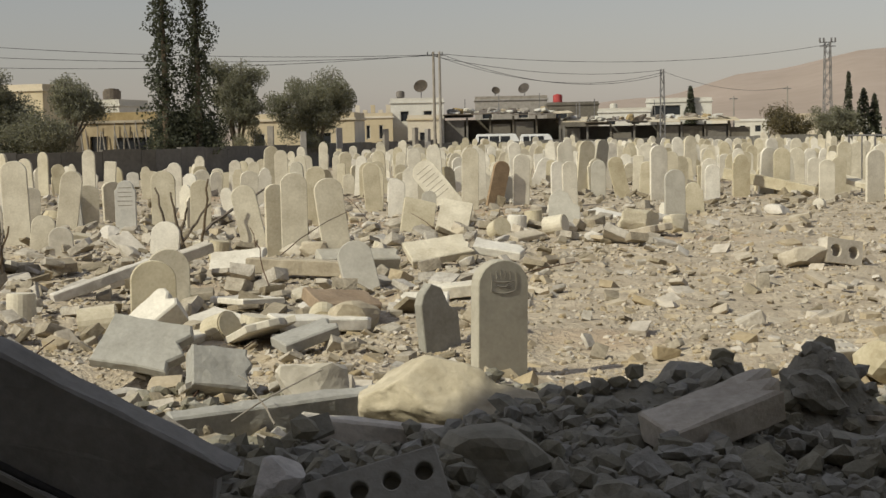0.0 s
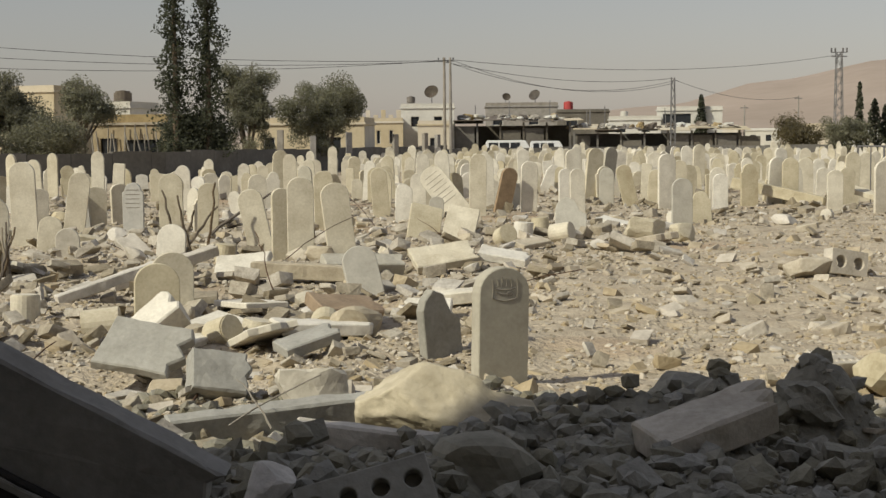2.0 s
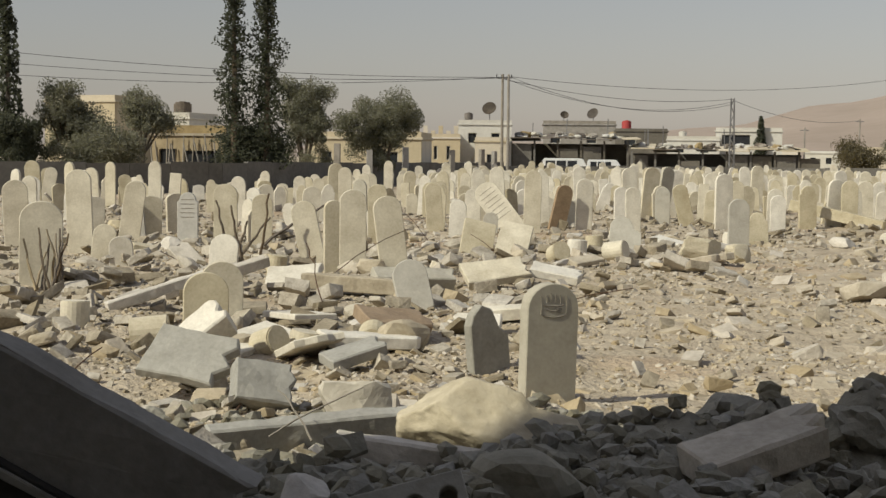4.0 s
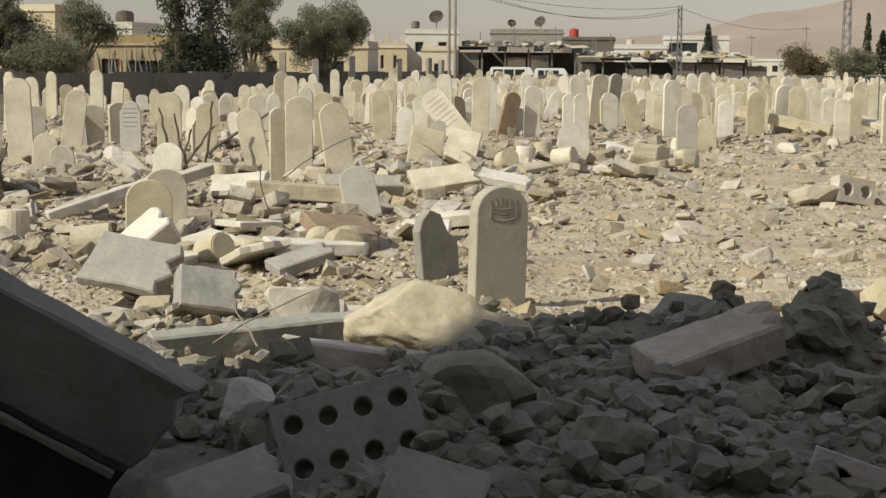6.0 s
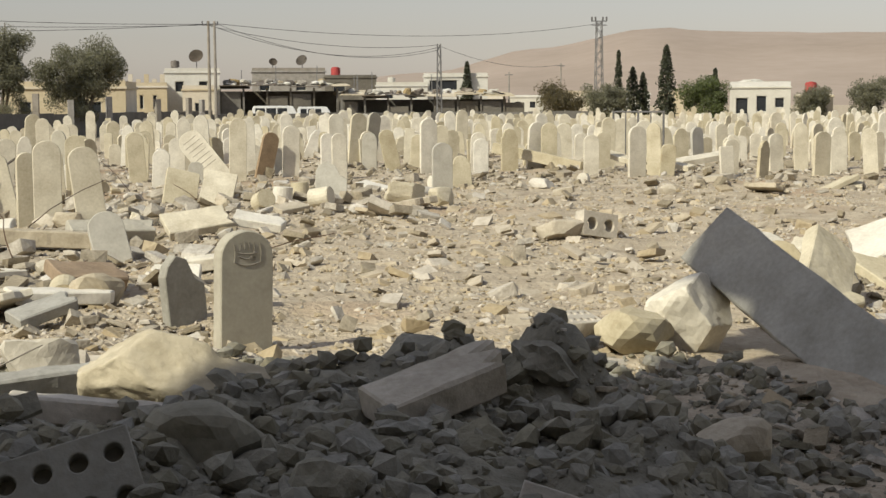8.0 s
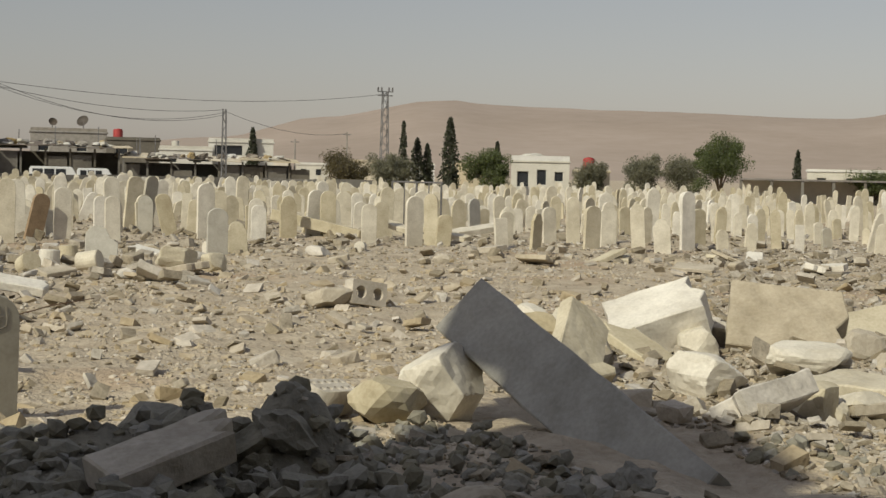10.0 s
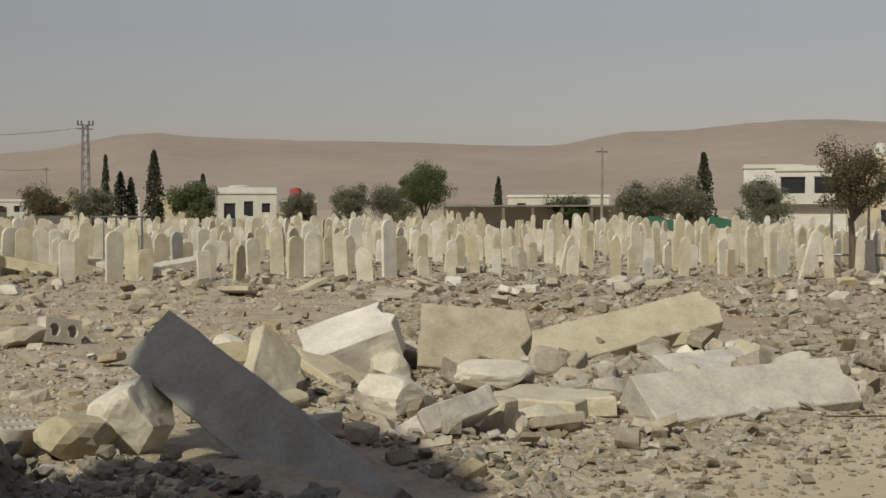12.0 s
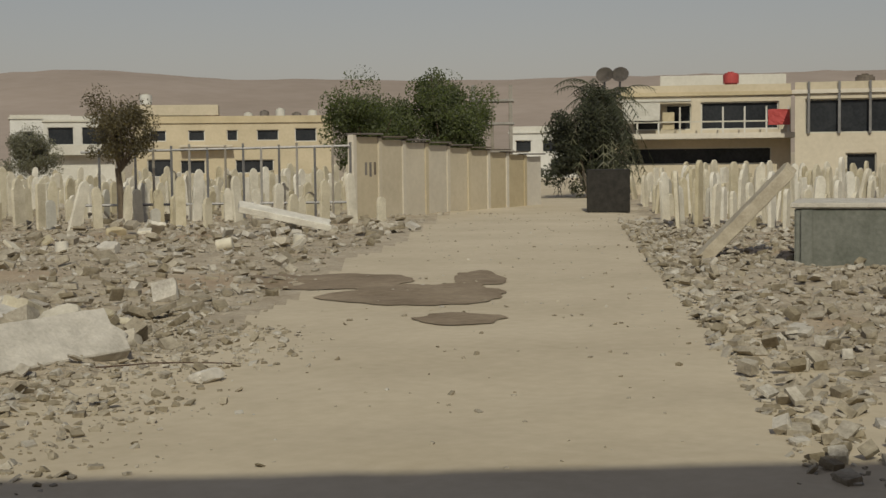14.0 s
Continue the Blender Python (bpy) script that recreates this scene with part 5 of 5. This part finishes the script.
# ---- parked vans ----
def van(x, y, turn, length, height, label):
    ob = thing("van", None, pose(x, y, 0, 0, 0, turn), label, "van", "parked vans")
    prof = [(-length / 2, 0.35), (length / 2 - 0.1, 0.35), (length / 2, 0.7), (length / 2 - 0.15, 0.95), (length / 2 - 0.65, height * 0.97), (length / 2 - 0.9, height), (-length / 2 + 0.15, height), (-length / 2, height - 0.25)]
    part("body", prism(prof, 1.65, 0.04), M_VAN, ob)
    for i in range(3):
        x0 = -length / 2 + 0.3 + i * (length - 1.4) / 3
        part("side_window", box(x0, x0 + (length - 1.4) / 3 - 0.12, -0.835, -0.80, height * 0.58, height * 0.88, 0.01), M_GLASS, ob, "dark side window")
    for sx in (-length * 0.3, length * 0.3):
        for sy in (-0.72, 0.72):
            bm = bmesh.new()
            bmesh.ops.create_cone(bm, cap_ends=True, segments=18, radius1=0.33, radius2=0.33, depth=0.2, matrix=pose(sx, sy * 1.03, 0.33, 90))
            wheel = part("wheel", bm, M_CABLE, ob, "dark tyre")
            bm = bmesh.new()
            bmesh.ops.create_cone(bm, cap_ends=True, segments=14, radius1=0.19, radius2=0.19, depth=0.22, matrix=pose(sx, sy * 1.03, 0.33, 90))
            part("rim", bm, M_STEEL, wheel)
    return ob


van(5.5, 145.4, -2, 4.6, 1.85, "old white minibus parked before dark sheds")
van(9.6, 149.5, -2, 3.6, 1.75, "white van parked before dark sheds")


# ---- poles and cables ----
def double_pole(x, y, h):
    ob = thing("utility_pole", None, pose(x, y, 0), "pair of pale concrete power poles with a crossarm", "utility pole")
    for dx in (-0.22, 0.26):
        part("mast", tube([(dx, 0, -0.3), (dx * 1.02, 0, h * 0.5), (dx, 0, h)], 0.15, 8, 0.10), M_POLE, ob)
    part("crossarm", box(-0.75, 0.55, -0.06, 0.06, h - 0.35, h - 0.22, 0.01), M_STEEL, ob)
    for dx in (-0.7, -0.3, 0.5):
        part("insulator", tube([(dx, 0, h - 0.21), (dx, 0, h - 0.02)], 0.05, 7), M_CABLE, ob)
    return ob


def lattice_mast(x, y, h, w, label, head):
    ob = thing("lattice_mast", None, pose(x, y, 0), label, "mast")
    for sx, sy in ((-1, -1), (1, -1), (1, 1), (-1, 1)):
        part("leg", tube([(sx * w / 2, sy * w / 2, -0.3), (sx * w * 0.3, sy * w * 0.3, h)], 0.055, 5), M_STEEL, ob)
    n = int(h / 0.8)
    for i in range(n):
        z0, z1 = h * i / n, h * (i + 1) / n
        a0, a1 = w / 2 - w * 0.2 * z0 / h, w / 2 - w * 0.2 * z1 / h
        s = 1 if i % 2 else -1
        for face in (-1, 1):
            part("brace", tube([(-s * a0, face * a0, z0), (s * a1, face * a1, z1)], 0.035, 4), M_STEEL, ob)
            part("brace", tube([(face * a0, -s * a0, z0), (face * a1, s * a1, z1)], 0.035, 4), M_STEEL, ob)
    if head:
        for z in (h - 0.1, h - 0.55):
            part("head_arm", box(-w * 0.95, w * 0.95, -0.06, 0.06, z, z + 0.1, 0.01), M_STEEL, ob)
        for dx in (-0.9, -0.45, 0.45, 0.9):
            part("antenna", box(dx * w - 0.08, dx * w + 0.08, -0.1, 0.1, h - 0.05, h + 0.45, 0.02), M_STEEL, ob)
    return ob


double_pole(-0.45, 120.0, 8.6)
lattice_mast(22.1, 148.4, 8.0, 0.5, "slim grey lattice power mast", False)
lattice_mast(42.9, 164.5, 11.3, 0.95, "grey lattice mast with antennas on top", True)
for x, y, h, lab in ((43.2, 185.0, 7.1, "leaning grey pole in the distance"), (34.8, 176.6, 5.8, "thin grey pole in the distance"), (66.0, 96.0, 6.6, "thin pale pole near the houses")):
    ob = thing("utility_pole", None, pose(x, y, 0), lab, "utility pole", "poles")
    part("mast", tube([(0, 0, -0.3), (0.03, 0, h)], 0.13, 7, 0.08), M_POLE, ob)
    part("crossarm", box(-0.5, 0.5, -0.04, 0.04, h - 0.4, h - 0.3, 0.01), M_STEEL, ob)


def cable(a, b, sag, label="thin dark overhead power cable"):
    pts = [Vector(a).lerp(Vector(b), t) - Vector((0, 0, sag * 4 * t * (1 - t))) for t in [i / 20 for i in range(21)]]
    thing("overhead_cable", finish(tube(pts, 0.02, 4), "overhead_cable", M_CABLE), Matrix.Identity(4), label, "cable", "overhead cables")


for k, dz in enumerate((8.35, 8.3, 8.4)):
    cable((-1.15 + 0.55 * k, 120, dz), (-46 + k, 100 + k * 3, 10.0 - k * 1.0), 0.8)
    cable((-1.15 + 0.55 * k, 120, dz), (22.1, 148.4, 7.9 - 0.25 * k), 1.6 if k else 0.9)
cable((0.0, 120, 8.4), (42.9, 164.5, 11.0), 1.2)
cable((22.1, 148.4, 7.8), (43.2, 185, 6.9), 1.0)

# a metal rail frame round one grave plot
rail = thing("grave_railing", None, pose(11.28, 40.98, 0, 0, 0, -49.9), "dark thin metal railing round a grave plot", "railing")
for i in range(5):
    part("post", tube([(i * 0.42, 0, -0.2), (i * 0.42, 0, 1.62)], 0.03 if i % 2 == 0 else 0.018, 6), M_STEEL, rail)
for z in (1.6, 0.35):
    part("rail", tube([(-0.02, 0, z), (1.72, 0, z)], 0.025, 6), M_STEEL, rail)

# ---- cemetery edge, centre ----
house("ruined_house", 50.3, 141.4, -20, 5.9, 5, 3.3, ((0.6, 1.8, 0.8, 2.4), (2.6, 3.6, 1.0, 2.6), (4.4, 5.3, 1.4, 2.4)), M_WHITEWASH, "small ruined whitewashed house", 0.5)
lump("concrete_lump", 53.0, 143.0, (4.0, 2.0, 1.2), 0, (0, 0), 900, 3.6, M_WHITEWASH, "heap of pale debris on a ruined roof", amount=0.2)
water_tank(58.2, 140.0, 2.4, 0.6, 1.5, M_RED, "red rooftop water tank")
house("small_house", 56.2, 139.0, -22, 3.6, 4, 2.4, ((0.5, 1.1, 1.0, 1.8), (2.2, 2.9, 1.0, 1.8)), M_PLASTER, "small beige hut beside a ruin", 0.15)
house("white_hall", 82.0, 137.6, -32, 11.0, 8, 3.0, ((1.0, 2.0, 1.6, 2.4), (4.0, 5.0, 1.6, 2.4), (7.0, 8.0, 1.6, 2.4)), M_WHITEWASH, "long low white hall beyond the graves", 0.12)


def open_roof(x, y, turn, w, label):
    ob = thing("open_shelter", None, pose(x, y, 0, 0, 0, turn), label, "shelter")
    part("roof", box(0, w, 0, 4, 1.95, 2.12, 0.02), M_TIN, ob, "thin flat roof")
    for i in range(7):
        part("post", box(i * (w - 0.25) / 6, i * (w - 0.25) / 6 + 0.25, 0.1, 0.35, -0.2, 1.947), M_GREYWALL, ob)
    part("back_wall", box(0, w, 3.7, 3.95, -0.2, 1.945), M_PLASTER, ob)


open_roof(61.8, 114.6, -31, 15.8, "long open shelter with a thin dark roof")
slab("fallen_plank", 27.2, 22.3, 0.42, (2.2, 0.55, 0.16), (14, 13, -44), 962, M_MARBLE, "long pale concrete plank sloping down before the graves", "plank")
for x, y in ((37.5, 49.5), (39.5, 48.0)):
    thing("green_sheet", finish(box(-0.7, 0.7, -0.03, 0.03, -0.22, 0.22, 0.01), "green_sheet", M_GREENSHEET), pose(x, y, 1.15, 0, 12, -38), "green painted metal sheet among the graves", "sheet", "green sheets")

# ---- houses along the track ----
bh = house("balcony_house", 79.1, 90.7, -42, 5.4, 6, 4.7, ((0.3, 2.3, 2.9, 4.3), (2.9, 4.9, 2.9, 4.3)), M_WHITEWASH, "white house with deep open balconies", 0.3)
part("balcony_rail", box(0.1, 5.3, -0.9, -0.8, 2.1, 2.9, 0.01), M_WHITEWASH, bh)
part("balcony_floor", box(0.1, 5.3, -0.79, -0.01, 2.1, 2.25, 0.01), M_WHITEWASH, bh)
house("white_block", 83.5, 100.0, -40, 5.0, 5, 5.2, ((1.0, 2.0, 3.2, 4.2),), M_WHITEWASH, "plain whitewashed house behind trees", 0.2)
bg = house("beige_row_house", 77.2, 78.9, -48.3, 14.6, 8, 4.3, ((1.0, 2.8, 0.4, 1.7), (3.4, 5.2, 0.6, 1.6), (1.2, 2.4, 3.0, 3.8), (4.0, 5.2, 3.0, 3.8), (6.8, 7.6, 3.0, 3.8), (9.0, 10.6, 3.0, 3.8), (7.4, 10.2, 0.6, 1.6), (11.8, 13.4, 2.9, 3.9)), M_PLASTER, "long two-storey beige house with small windows")
part("upper_room", box(0.2, 6.2, 1.0, 6, 4.9, 5.7, 0.03), M_PLASTER, bg)
part("balcony_slab", box(3.4, 7.2, -1.0, -0.003, 2.55, 2.7, 0.01), M_PLASTER, bg)
water_tank(82.3, 76.0, 4.5, 0.5, 1.0, M_RED, "red rooftop water tank")
water_tank(79.2, 79.5, 5.7, 0.45, 0.8, M_WHITEWASH, "white rooftop water tank")
for k in range(5):
    u = 8.4 + k * 1.2
    c = Vector((77.2, 78.9)) + Vector((math.cos(radians(-48.3)), math.sin(radians(-48.3)))) * u + Vector((0.75, 0.66)) * 2
    water_tank(c.x, c.y, 4.5, 0.35, 0.6 + 0.15 * (k % 3), M_TIN if k % 2 else M_WHITEWASH, "small rooftop water tank")


def track_wall():
    """The pale panel wall by the track: panels between posts, under a tin strip that falls towards its far end."""
    a, b = Vector((34.0, 25.4)), Vector((46.0, 26.2))
    ob = thing("track_wall", None, pose(a.x, a.y, 0, 0, 0, math.degrees(math.atan2(b.y - a.y, b.x - a.x))), "pale panel wall with a tin coping beside the track", "wall")
    length, n = (b - a).length, 9
    s = length / n
    for i in range(n):
        h = 2.35 - 0.08 * i
        part("panel", box(i * s + 0.09, (i + 1) * s - 0.09, 0.04, 0.16, -0.2, h, 0.01), M_PLASTER, ob)
        part("post", box(i * s - 0.09, i * s + 0.09, 0, 0.2, -0.2, h + 0.06, 0.01), M_PLASTER, ob)
        part("coping", box(i * s, (i + 1) * s - 0.01, -0.12, 0.32, h + 0.065, h + 0.11, 0.005), M_TIN, ob)
    for i in range(4):
        part("painted_mark", box(0.55 + i * 0.24, 0.66 + i * 0.24, 0.034, 0.05, 1.25 - 0.05 * (i % 2), 1.62), M_TIN, ob, "dark painted mark")
    # the return towards the graves: an open rail fence
    for i in range(15):
        part("fence_bar", tube([(-0.1 - i * 0.28, 0.1 + i * 0.42, -0.2), (-0.1 - i * 0.28, 0.1 + i * 0.42, 2.2 - 0.05 * (i % 3))], 0.04, 6), M_POLE if i % 2 else M_STEEL, ob)
    part("fence_rail", tube([(-0.1, 0.1, 2.1), (-4.3, 6.4, 2.0)], 0.04, 5), M_STEEL, ob)
    part("fence_rail", tube([(-0.1, 0.1, 0.5), (-4.3, 6.4, 0.5)], 0.04, 5), M_STEEL, ob)


track_wall()


def unfinished_house():
    ob = thing("unfinished_house", None, pose(76.3, 48.7, 0, 0, 0, -58), "bare concrete frame of an unfinished house", "building")
    for i in range(3):
        for j in range(2):
            part("column", box(i * 1.15 - 0.1, i * 1.15 + 0.1, j * 2.4 - 0.1, j * 2.4 + 0.1, -0.3, 6.0), M_POLE, ob)
    for z in (1.9, 3.6, 5.0):
        part("floor_beam", box(-0.2, 2.5, -0.2, 2.6, z, z + 0.14), M_POLE, ob)


unfinished_house()
house("ruined_rows", 94.5, 57.2, -60, 5.2, 6, 3.3, ((0.4, 1.6, 1.9, 2.8), (2.4, 3.8, 1.9, 2.8), (0.8, 2.2, 0.2, 1.4), (3.0, 4.6, 0.2, 1.4)), M_WHITEWASH, "damaged pale house at the end of the track")
house("ruined_rows", 88.0, 47.0, -60, 4.5, 5, 2.3, ((0.4, 2.0, 0.3, 1.7), (2.6, 4.0, 0.3, 1.7)), M_PLASTER, "low damaged house at the end of the track", 0.15)
# the hut's shade is put into its near-black colour
roof_box("dark_hut", 40.22, 21.3, -61, 1.3, 1.8, 0, 1.3, M_SHADE_BLACK, "low hut beside the track, blackened to stand for shade", "hut")

# the house with the terrace
# the first, wide opening is a dark strip standing for shade under the terrace
th = house("terrace_house", 58.3, 29.6, -66.2, 7.4, 8, 4.2, ((0.4, 6.6, 1.25, 2.0), (0.7, 1.9, 2.75, 3.85), (2.1, 3.2, 2.75, 3.85), (3.6, 6.9, 2.75, 3.95)), M_PLASTER, "two-storey beige house with a broad upper terrace", 0.3)
part("terrace_slab", box(-0.2, 7.5, -1.3, -0.003, 2.35, 2.6, 0.02), M_PLASTER, th, "projecting terrace slab")
for i in range(9):
    part("terrace_post", box(0.0 + i * 0.9, 0.07 + i * 0.9, -1.2, -1.13, 2.603, 3.7), M_WHITEWASH, th)
part("awning", box(0.2, 3.2, -1.3, -0.15, 3.95, 4.05, 0.01), M_WHITEWASH, th, "pale awning")
part("hanging_cloth", box(2.0, 2.5, -1.1, -1.06, 2.75, 3.5, 0.01), M_YELLOWSTONE, th, "yellow cloth hung on the terrace")
part("red_cloth", roughen(box(6.4, 7.3, -1.27, -1.22, 2.9, 3.55, 0.01), 0.03, 0.2, 0.15), M_RED, th, "red cloth hung over the terrace rail")
part("white_sheet", roughen(box(0.3, 1.9, -1.285, -1.25, 3.15, 3.92, 0.01), 0.03, 0.25, 0.2), M_WHITEWASH, th, "white sheet hung across the terrace")
part("terrace_rail", box(0.0, 7.3, -1.21, -1.15, 3.05, 3.11), M_WHITEWASH, th)
part("upper_room", box(1.8, 7.3, 2.0, 7.5, 4.55, 5.2, 0.02), M_WHITEWASH, th)
th2 = house("grey_terrace_house", 58.5, 21.6, -72, 7.0, 8, 4.1, ((0.4, 6.6, 2.5, 3.9), (2.0, 3.2, 0.6, 1.7)), M_PLASTER, "beige house with an open dark upper storey", 0.3)
for i in range(6):
    part("terrace_post", box(0.5 + i * 1.2, 0.6 + i * 1.2, -0.12, -0.02, 2.5, 4.6), M_STEEL, th2)
water_tank(60.9, 25.4, 4.7, 0.34, 0.5, M_RED, "red rooftop water tank")
water_tank(61.2, 19.6, 4.3, 0.4, 0.6, M_TIN, "dark rooftop water tank")
dish(57.9, 30.0, 4.7, 0.38, -50)
dish(58.2, 29.4, 4.7, 0.38, -50)

# ---- beside the track ----
slab("leaning_beam", 24.6, 9.75, 0.72, (2.2, 0.75, 0.22), (4, -46, -68), 61, None, "pale concrete slab leaning up out of roadside rubble")
tank = roof_box("concrete_tank", 23.1, 8.3, -72, 4.5, 2.2, -0.1, 1.0, M_TANK, "low grey-green concrete tank beside the track", "tank")
part("rim", box(-0.06, 4.56, -0.06, 2.26, 1.003, 1.09, 0.02), M_CONCRETE, tank, "pale worn rim")
for i in range(4):
    part("rib", box(0.1 + i * 1.4, 0.28 + i * 1.4, -0.07, -0.003, 0.0, 0.98, 0.01), M_TANK, tank)


def patch(x, y, rx, ry, turn, label, seed):
    bm = bmesh.new()
    mid = bm.verts.new((x, y, gz(x, y) + 0.012))
    prev = None
    rings = [mid]
    loop = []
    for i in range(40):
        a = 2 * math.pi * i / 40
        k = 1 + 0.35 * noise.noise(Vector((math.cos(a) * 1.4, math.sin(a) * 1.4, seed))) + 0.15 * noise.noise(Vector((math.cos(a) * 4, math.sin(a) * 4, seed)))
        inner = []
        for q in (0.35, 0.7, 1.0):
            u, v = rx * k * q * math.cos(a), ry * k * q * math.sin(a)
            px, py = x + u * math.cos(turn) - v * math.sin(turn), y + u * math.sin(turn) + v * math.cos(turn)
            inner.append(bm.verts.new((px, py, gz(px, py) + 0.012)))
        loop.append(inner)
    for a, b in zip(loop, loop[1:] + loop[:1]):
        bm.faces.new((mid, a[0], b[0]))
        bm.faces.new((a[0], a[1], b[1], b[0]))
        bm.faces.new((a[1], a[2], b[2], b[1]))
    tagged(new("damp_patch", finish(bm, "damp_patch", M_MUD, True)), label, "damp patch", kind="structure")


patch(16.3, 10.8, 1.2, 1.5, -0.98, "dark damp earth across the track", 1)
patch(14.1, 8.75, 0.5, 0.55, -0.98, "dark damp earth on the track", 2)
patch(17.4, 13.2, 1.3, 1.3, -0.9, "dark damp earth beside the track", 3)
patch(18.6, 11.4, 0.35, 1.4, -0.98, "dark damp earth on the track", 4)

# ---- twisted rods and branches over the rubble ----
r_rod = random.Random(13)


def rod(x, y, z, length, turn, lift, label="thin rusty iron rod sticking out of rubble", radius=0.008, material=None):
    way = Vector((math.cos(turn) * math.cos(lift), math.sin(turn) * math.cos(lift), math.sin(lift)))
    pts, p = [], Vector((x, y, z))
    for i in range(8):
        pts.append(p.copy())
        p = p + (way + Vector((r_rod.gauss(0, 0.12), r_rod.gauss(0, 0.12), -0.03 * i))).normalized() * length / 7
    thing("iron_rod", finish(tube(pts, radius, 5, radius * 0.6), "iron_rod", material or M_REBAR), Matrix.Identity(4), label, "rod", "loose rods")


rod(-1.2, 8.0, 0.3, 0.6, 0.4, 0.5, "thin bent stick over rubble", 0.006, M_POLE)
rod(-0.95, 7.9, 0.3, 0.5, 2.2, 0.5, "thin bent stick over rubble", 0.006, M_POLE)
rod(-2.0, 16.5, 0.2, 1.2, 1.9, 0.6)
rod(-2.2, 19.5, 0.3, 1.4, 0.8, 0.5)
rod(0.4, 16.0, 0.2, 1.1, 0.1, 0.3)
rod(9.2, 9.2, 0.06, 1.7, -0.5, 0.02, "thin bent iron rod lying on the track")
for i in range(18):
    x, y, az, d = polar(r_rod, -2, 18, 10, 34)
    if abs(x - 0.4) < 1.3 and y < 14:
        continue
    rod(x, y, gz(x, y) + 0.03, r_rod.uniform(0.4, 1.1), r_rod.uniform(0, 6.28), r_rod.uniform(0.05, 0.8))
for i in range(5):
    rod(-4.3 + r_rod.uniform(-0.35, 0.35), 24.6 + r_rod.uniform(-0.4, 0.4), 0.05, r_rod.uniform(0.7, 1.2), r_rod.uniform(0, 6.28), r_rod.uniform(0.9, 1.45), "dry dark branch among the graves", 0.028, M_BARK)
for i in range(12):
    rod(-6.1 + r_rod.uniform(-0.2, 0.2), 19.6 + r_rod.uniform(-0.3, 0.2), 0.0, r_rod.uniform(0.5, 0.95), r_rod.uniform(0, 6.28), r_rod.uniform(1.2, 1.55), "dry brown stalk standing before a gravestone", 0.022, M_THATCH if i % 2 else M_BARK)
rod(-4.1, 25.0, 0.3, 1.5, 0.5, 0.6, "dry dark branch leaning among the graves", 0.03, M_BARK)

# ---- placed pieces between the first graves ----
drum(1.35, 27.6, 0.16, 0.19, 0.32, (0, 4, 0))
drum(1.75, 29.0, 0.16, 0.18, 0.34, (0, -3, 0))
drum(2.0, 26.6, 0.18, 0.18, 0.4, (80, 0, 60))
drum(0.95, 26.0, 0.17, 0.18, 0.3, (70, 10, 20))
lump("concrete_lump", 3.6, 27.2, (0.75, 0.5, 0.5), 10, (0, 6), 951, None, M_MARBLE, "pale broken stone block before the graves", group="broken pieces")
lump("concrete_lump", 4.2, 26.6, (0.5, 0.45, 0.4), 40, (0, 0), 952, None, M_MARBLE, "pale broken stone block before the graves", group="broken pieces")
slab("broken_slab", -0.1, 20.6, 0.24, (0.9, 0.6, 0.12), (22, -8, 14), 953, M_MARBLE, "pale flat slab lying on rubble", group="broken pieces")
slab("broken_slab", 0.75, 21.0, 0.2, (0.7, 0.42, 0.12), (12, 10, -8), 954, M_MARBLE, "pale flat slab lying on rubble", group="broken pieces")
slab("kerb_stone", -3.6, 18.4, 0.3, (1.5, 0.2, 0.14), (4, -14, 38), 955, None, "long narrow concrete kerb lying in rubble", "kerb")
slab("kerb_stone", -3.9, 16.6, 0.28, (1.2, 0.16, 0.12), (0, -16, 30), 956, None, "long narrow concrete kerb lying in rubble", "kerb")
slab("kerb_stone", -1.9, 18.8, 0.2, (1.3, 0.3, 0.2), (0, 3, -6), 957, None, "long narrow concrete kerb lying in rubble", "kerb")
slab("broken_slab", 11.2, 39.0, 0.3, (1.8, 0.4, 0.14), (10, 14, -40), 958, M_MARBLE, "long pale stone plank tumbled before the graves", group="broken pieces")
slab("broken_slab", 12.0, 38.2, 0.25, (1.6, 0.4, 0.14), (6, 10, -48), 959, M_MARBLE, "long pale stone plank tumbled before the graves", group="broken pieces")
slab("broken_slab", 13.4, 39.5, 0.3, (1.7, 0.5, 0.16), (8, -8, 12), 960, M_MARBLE, "long pale stone plank tumbled before the graves", group="broken pieces")
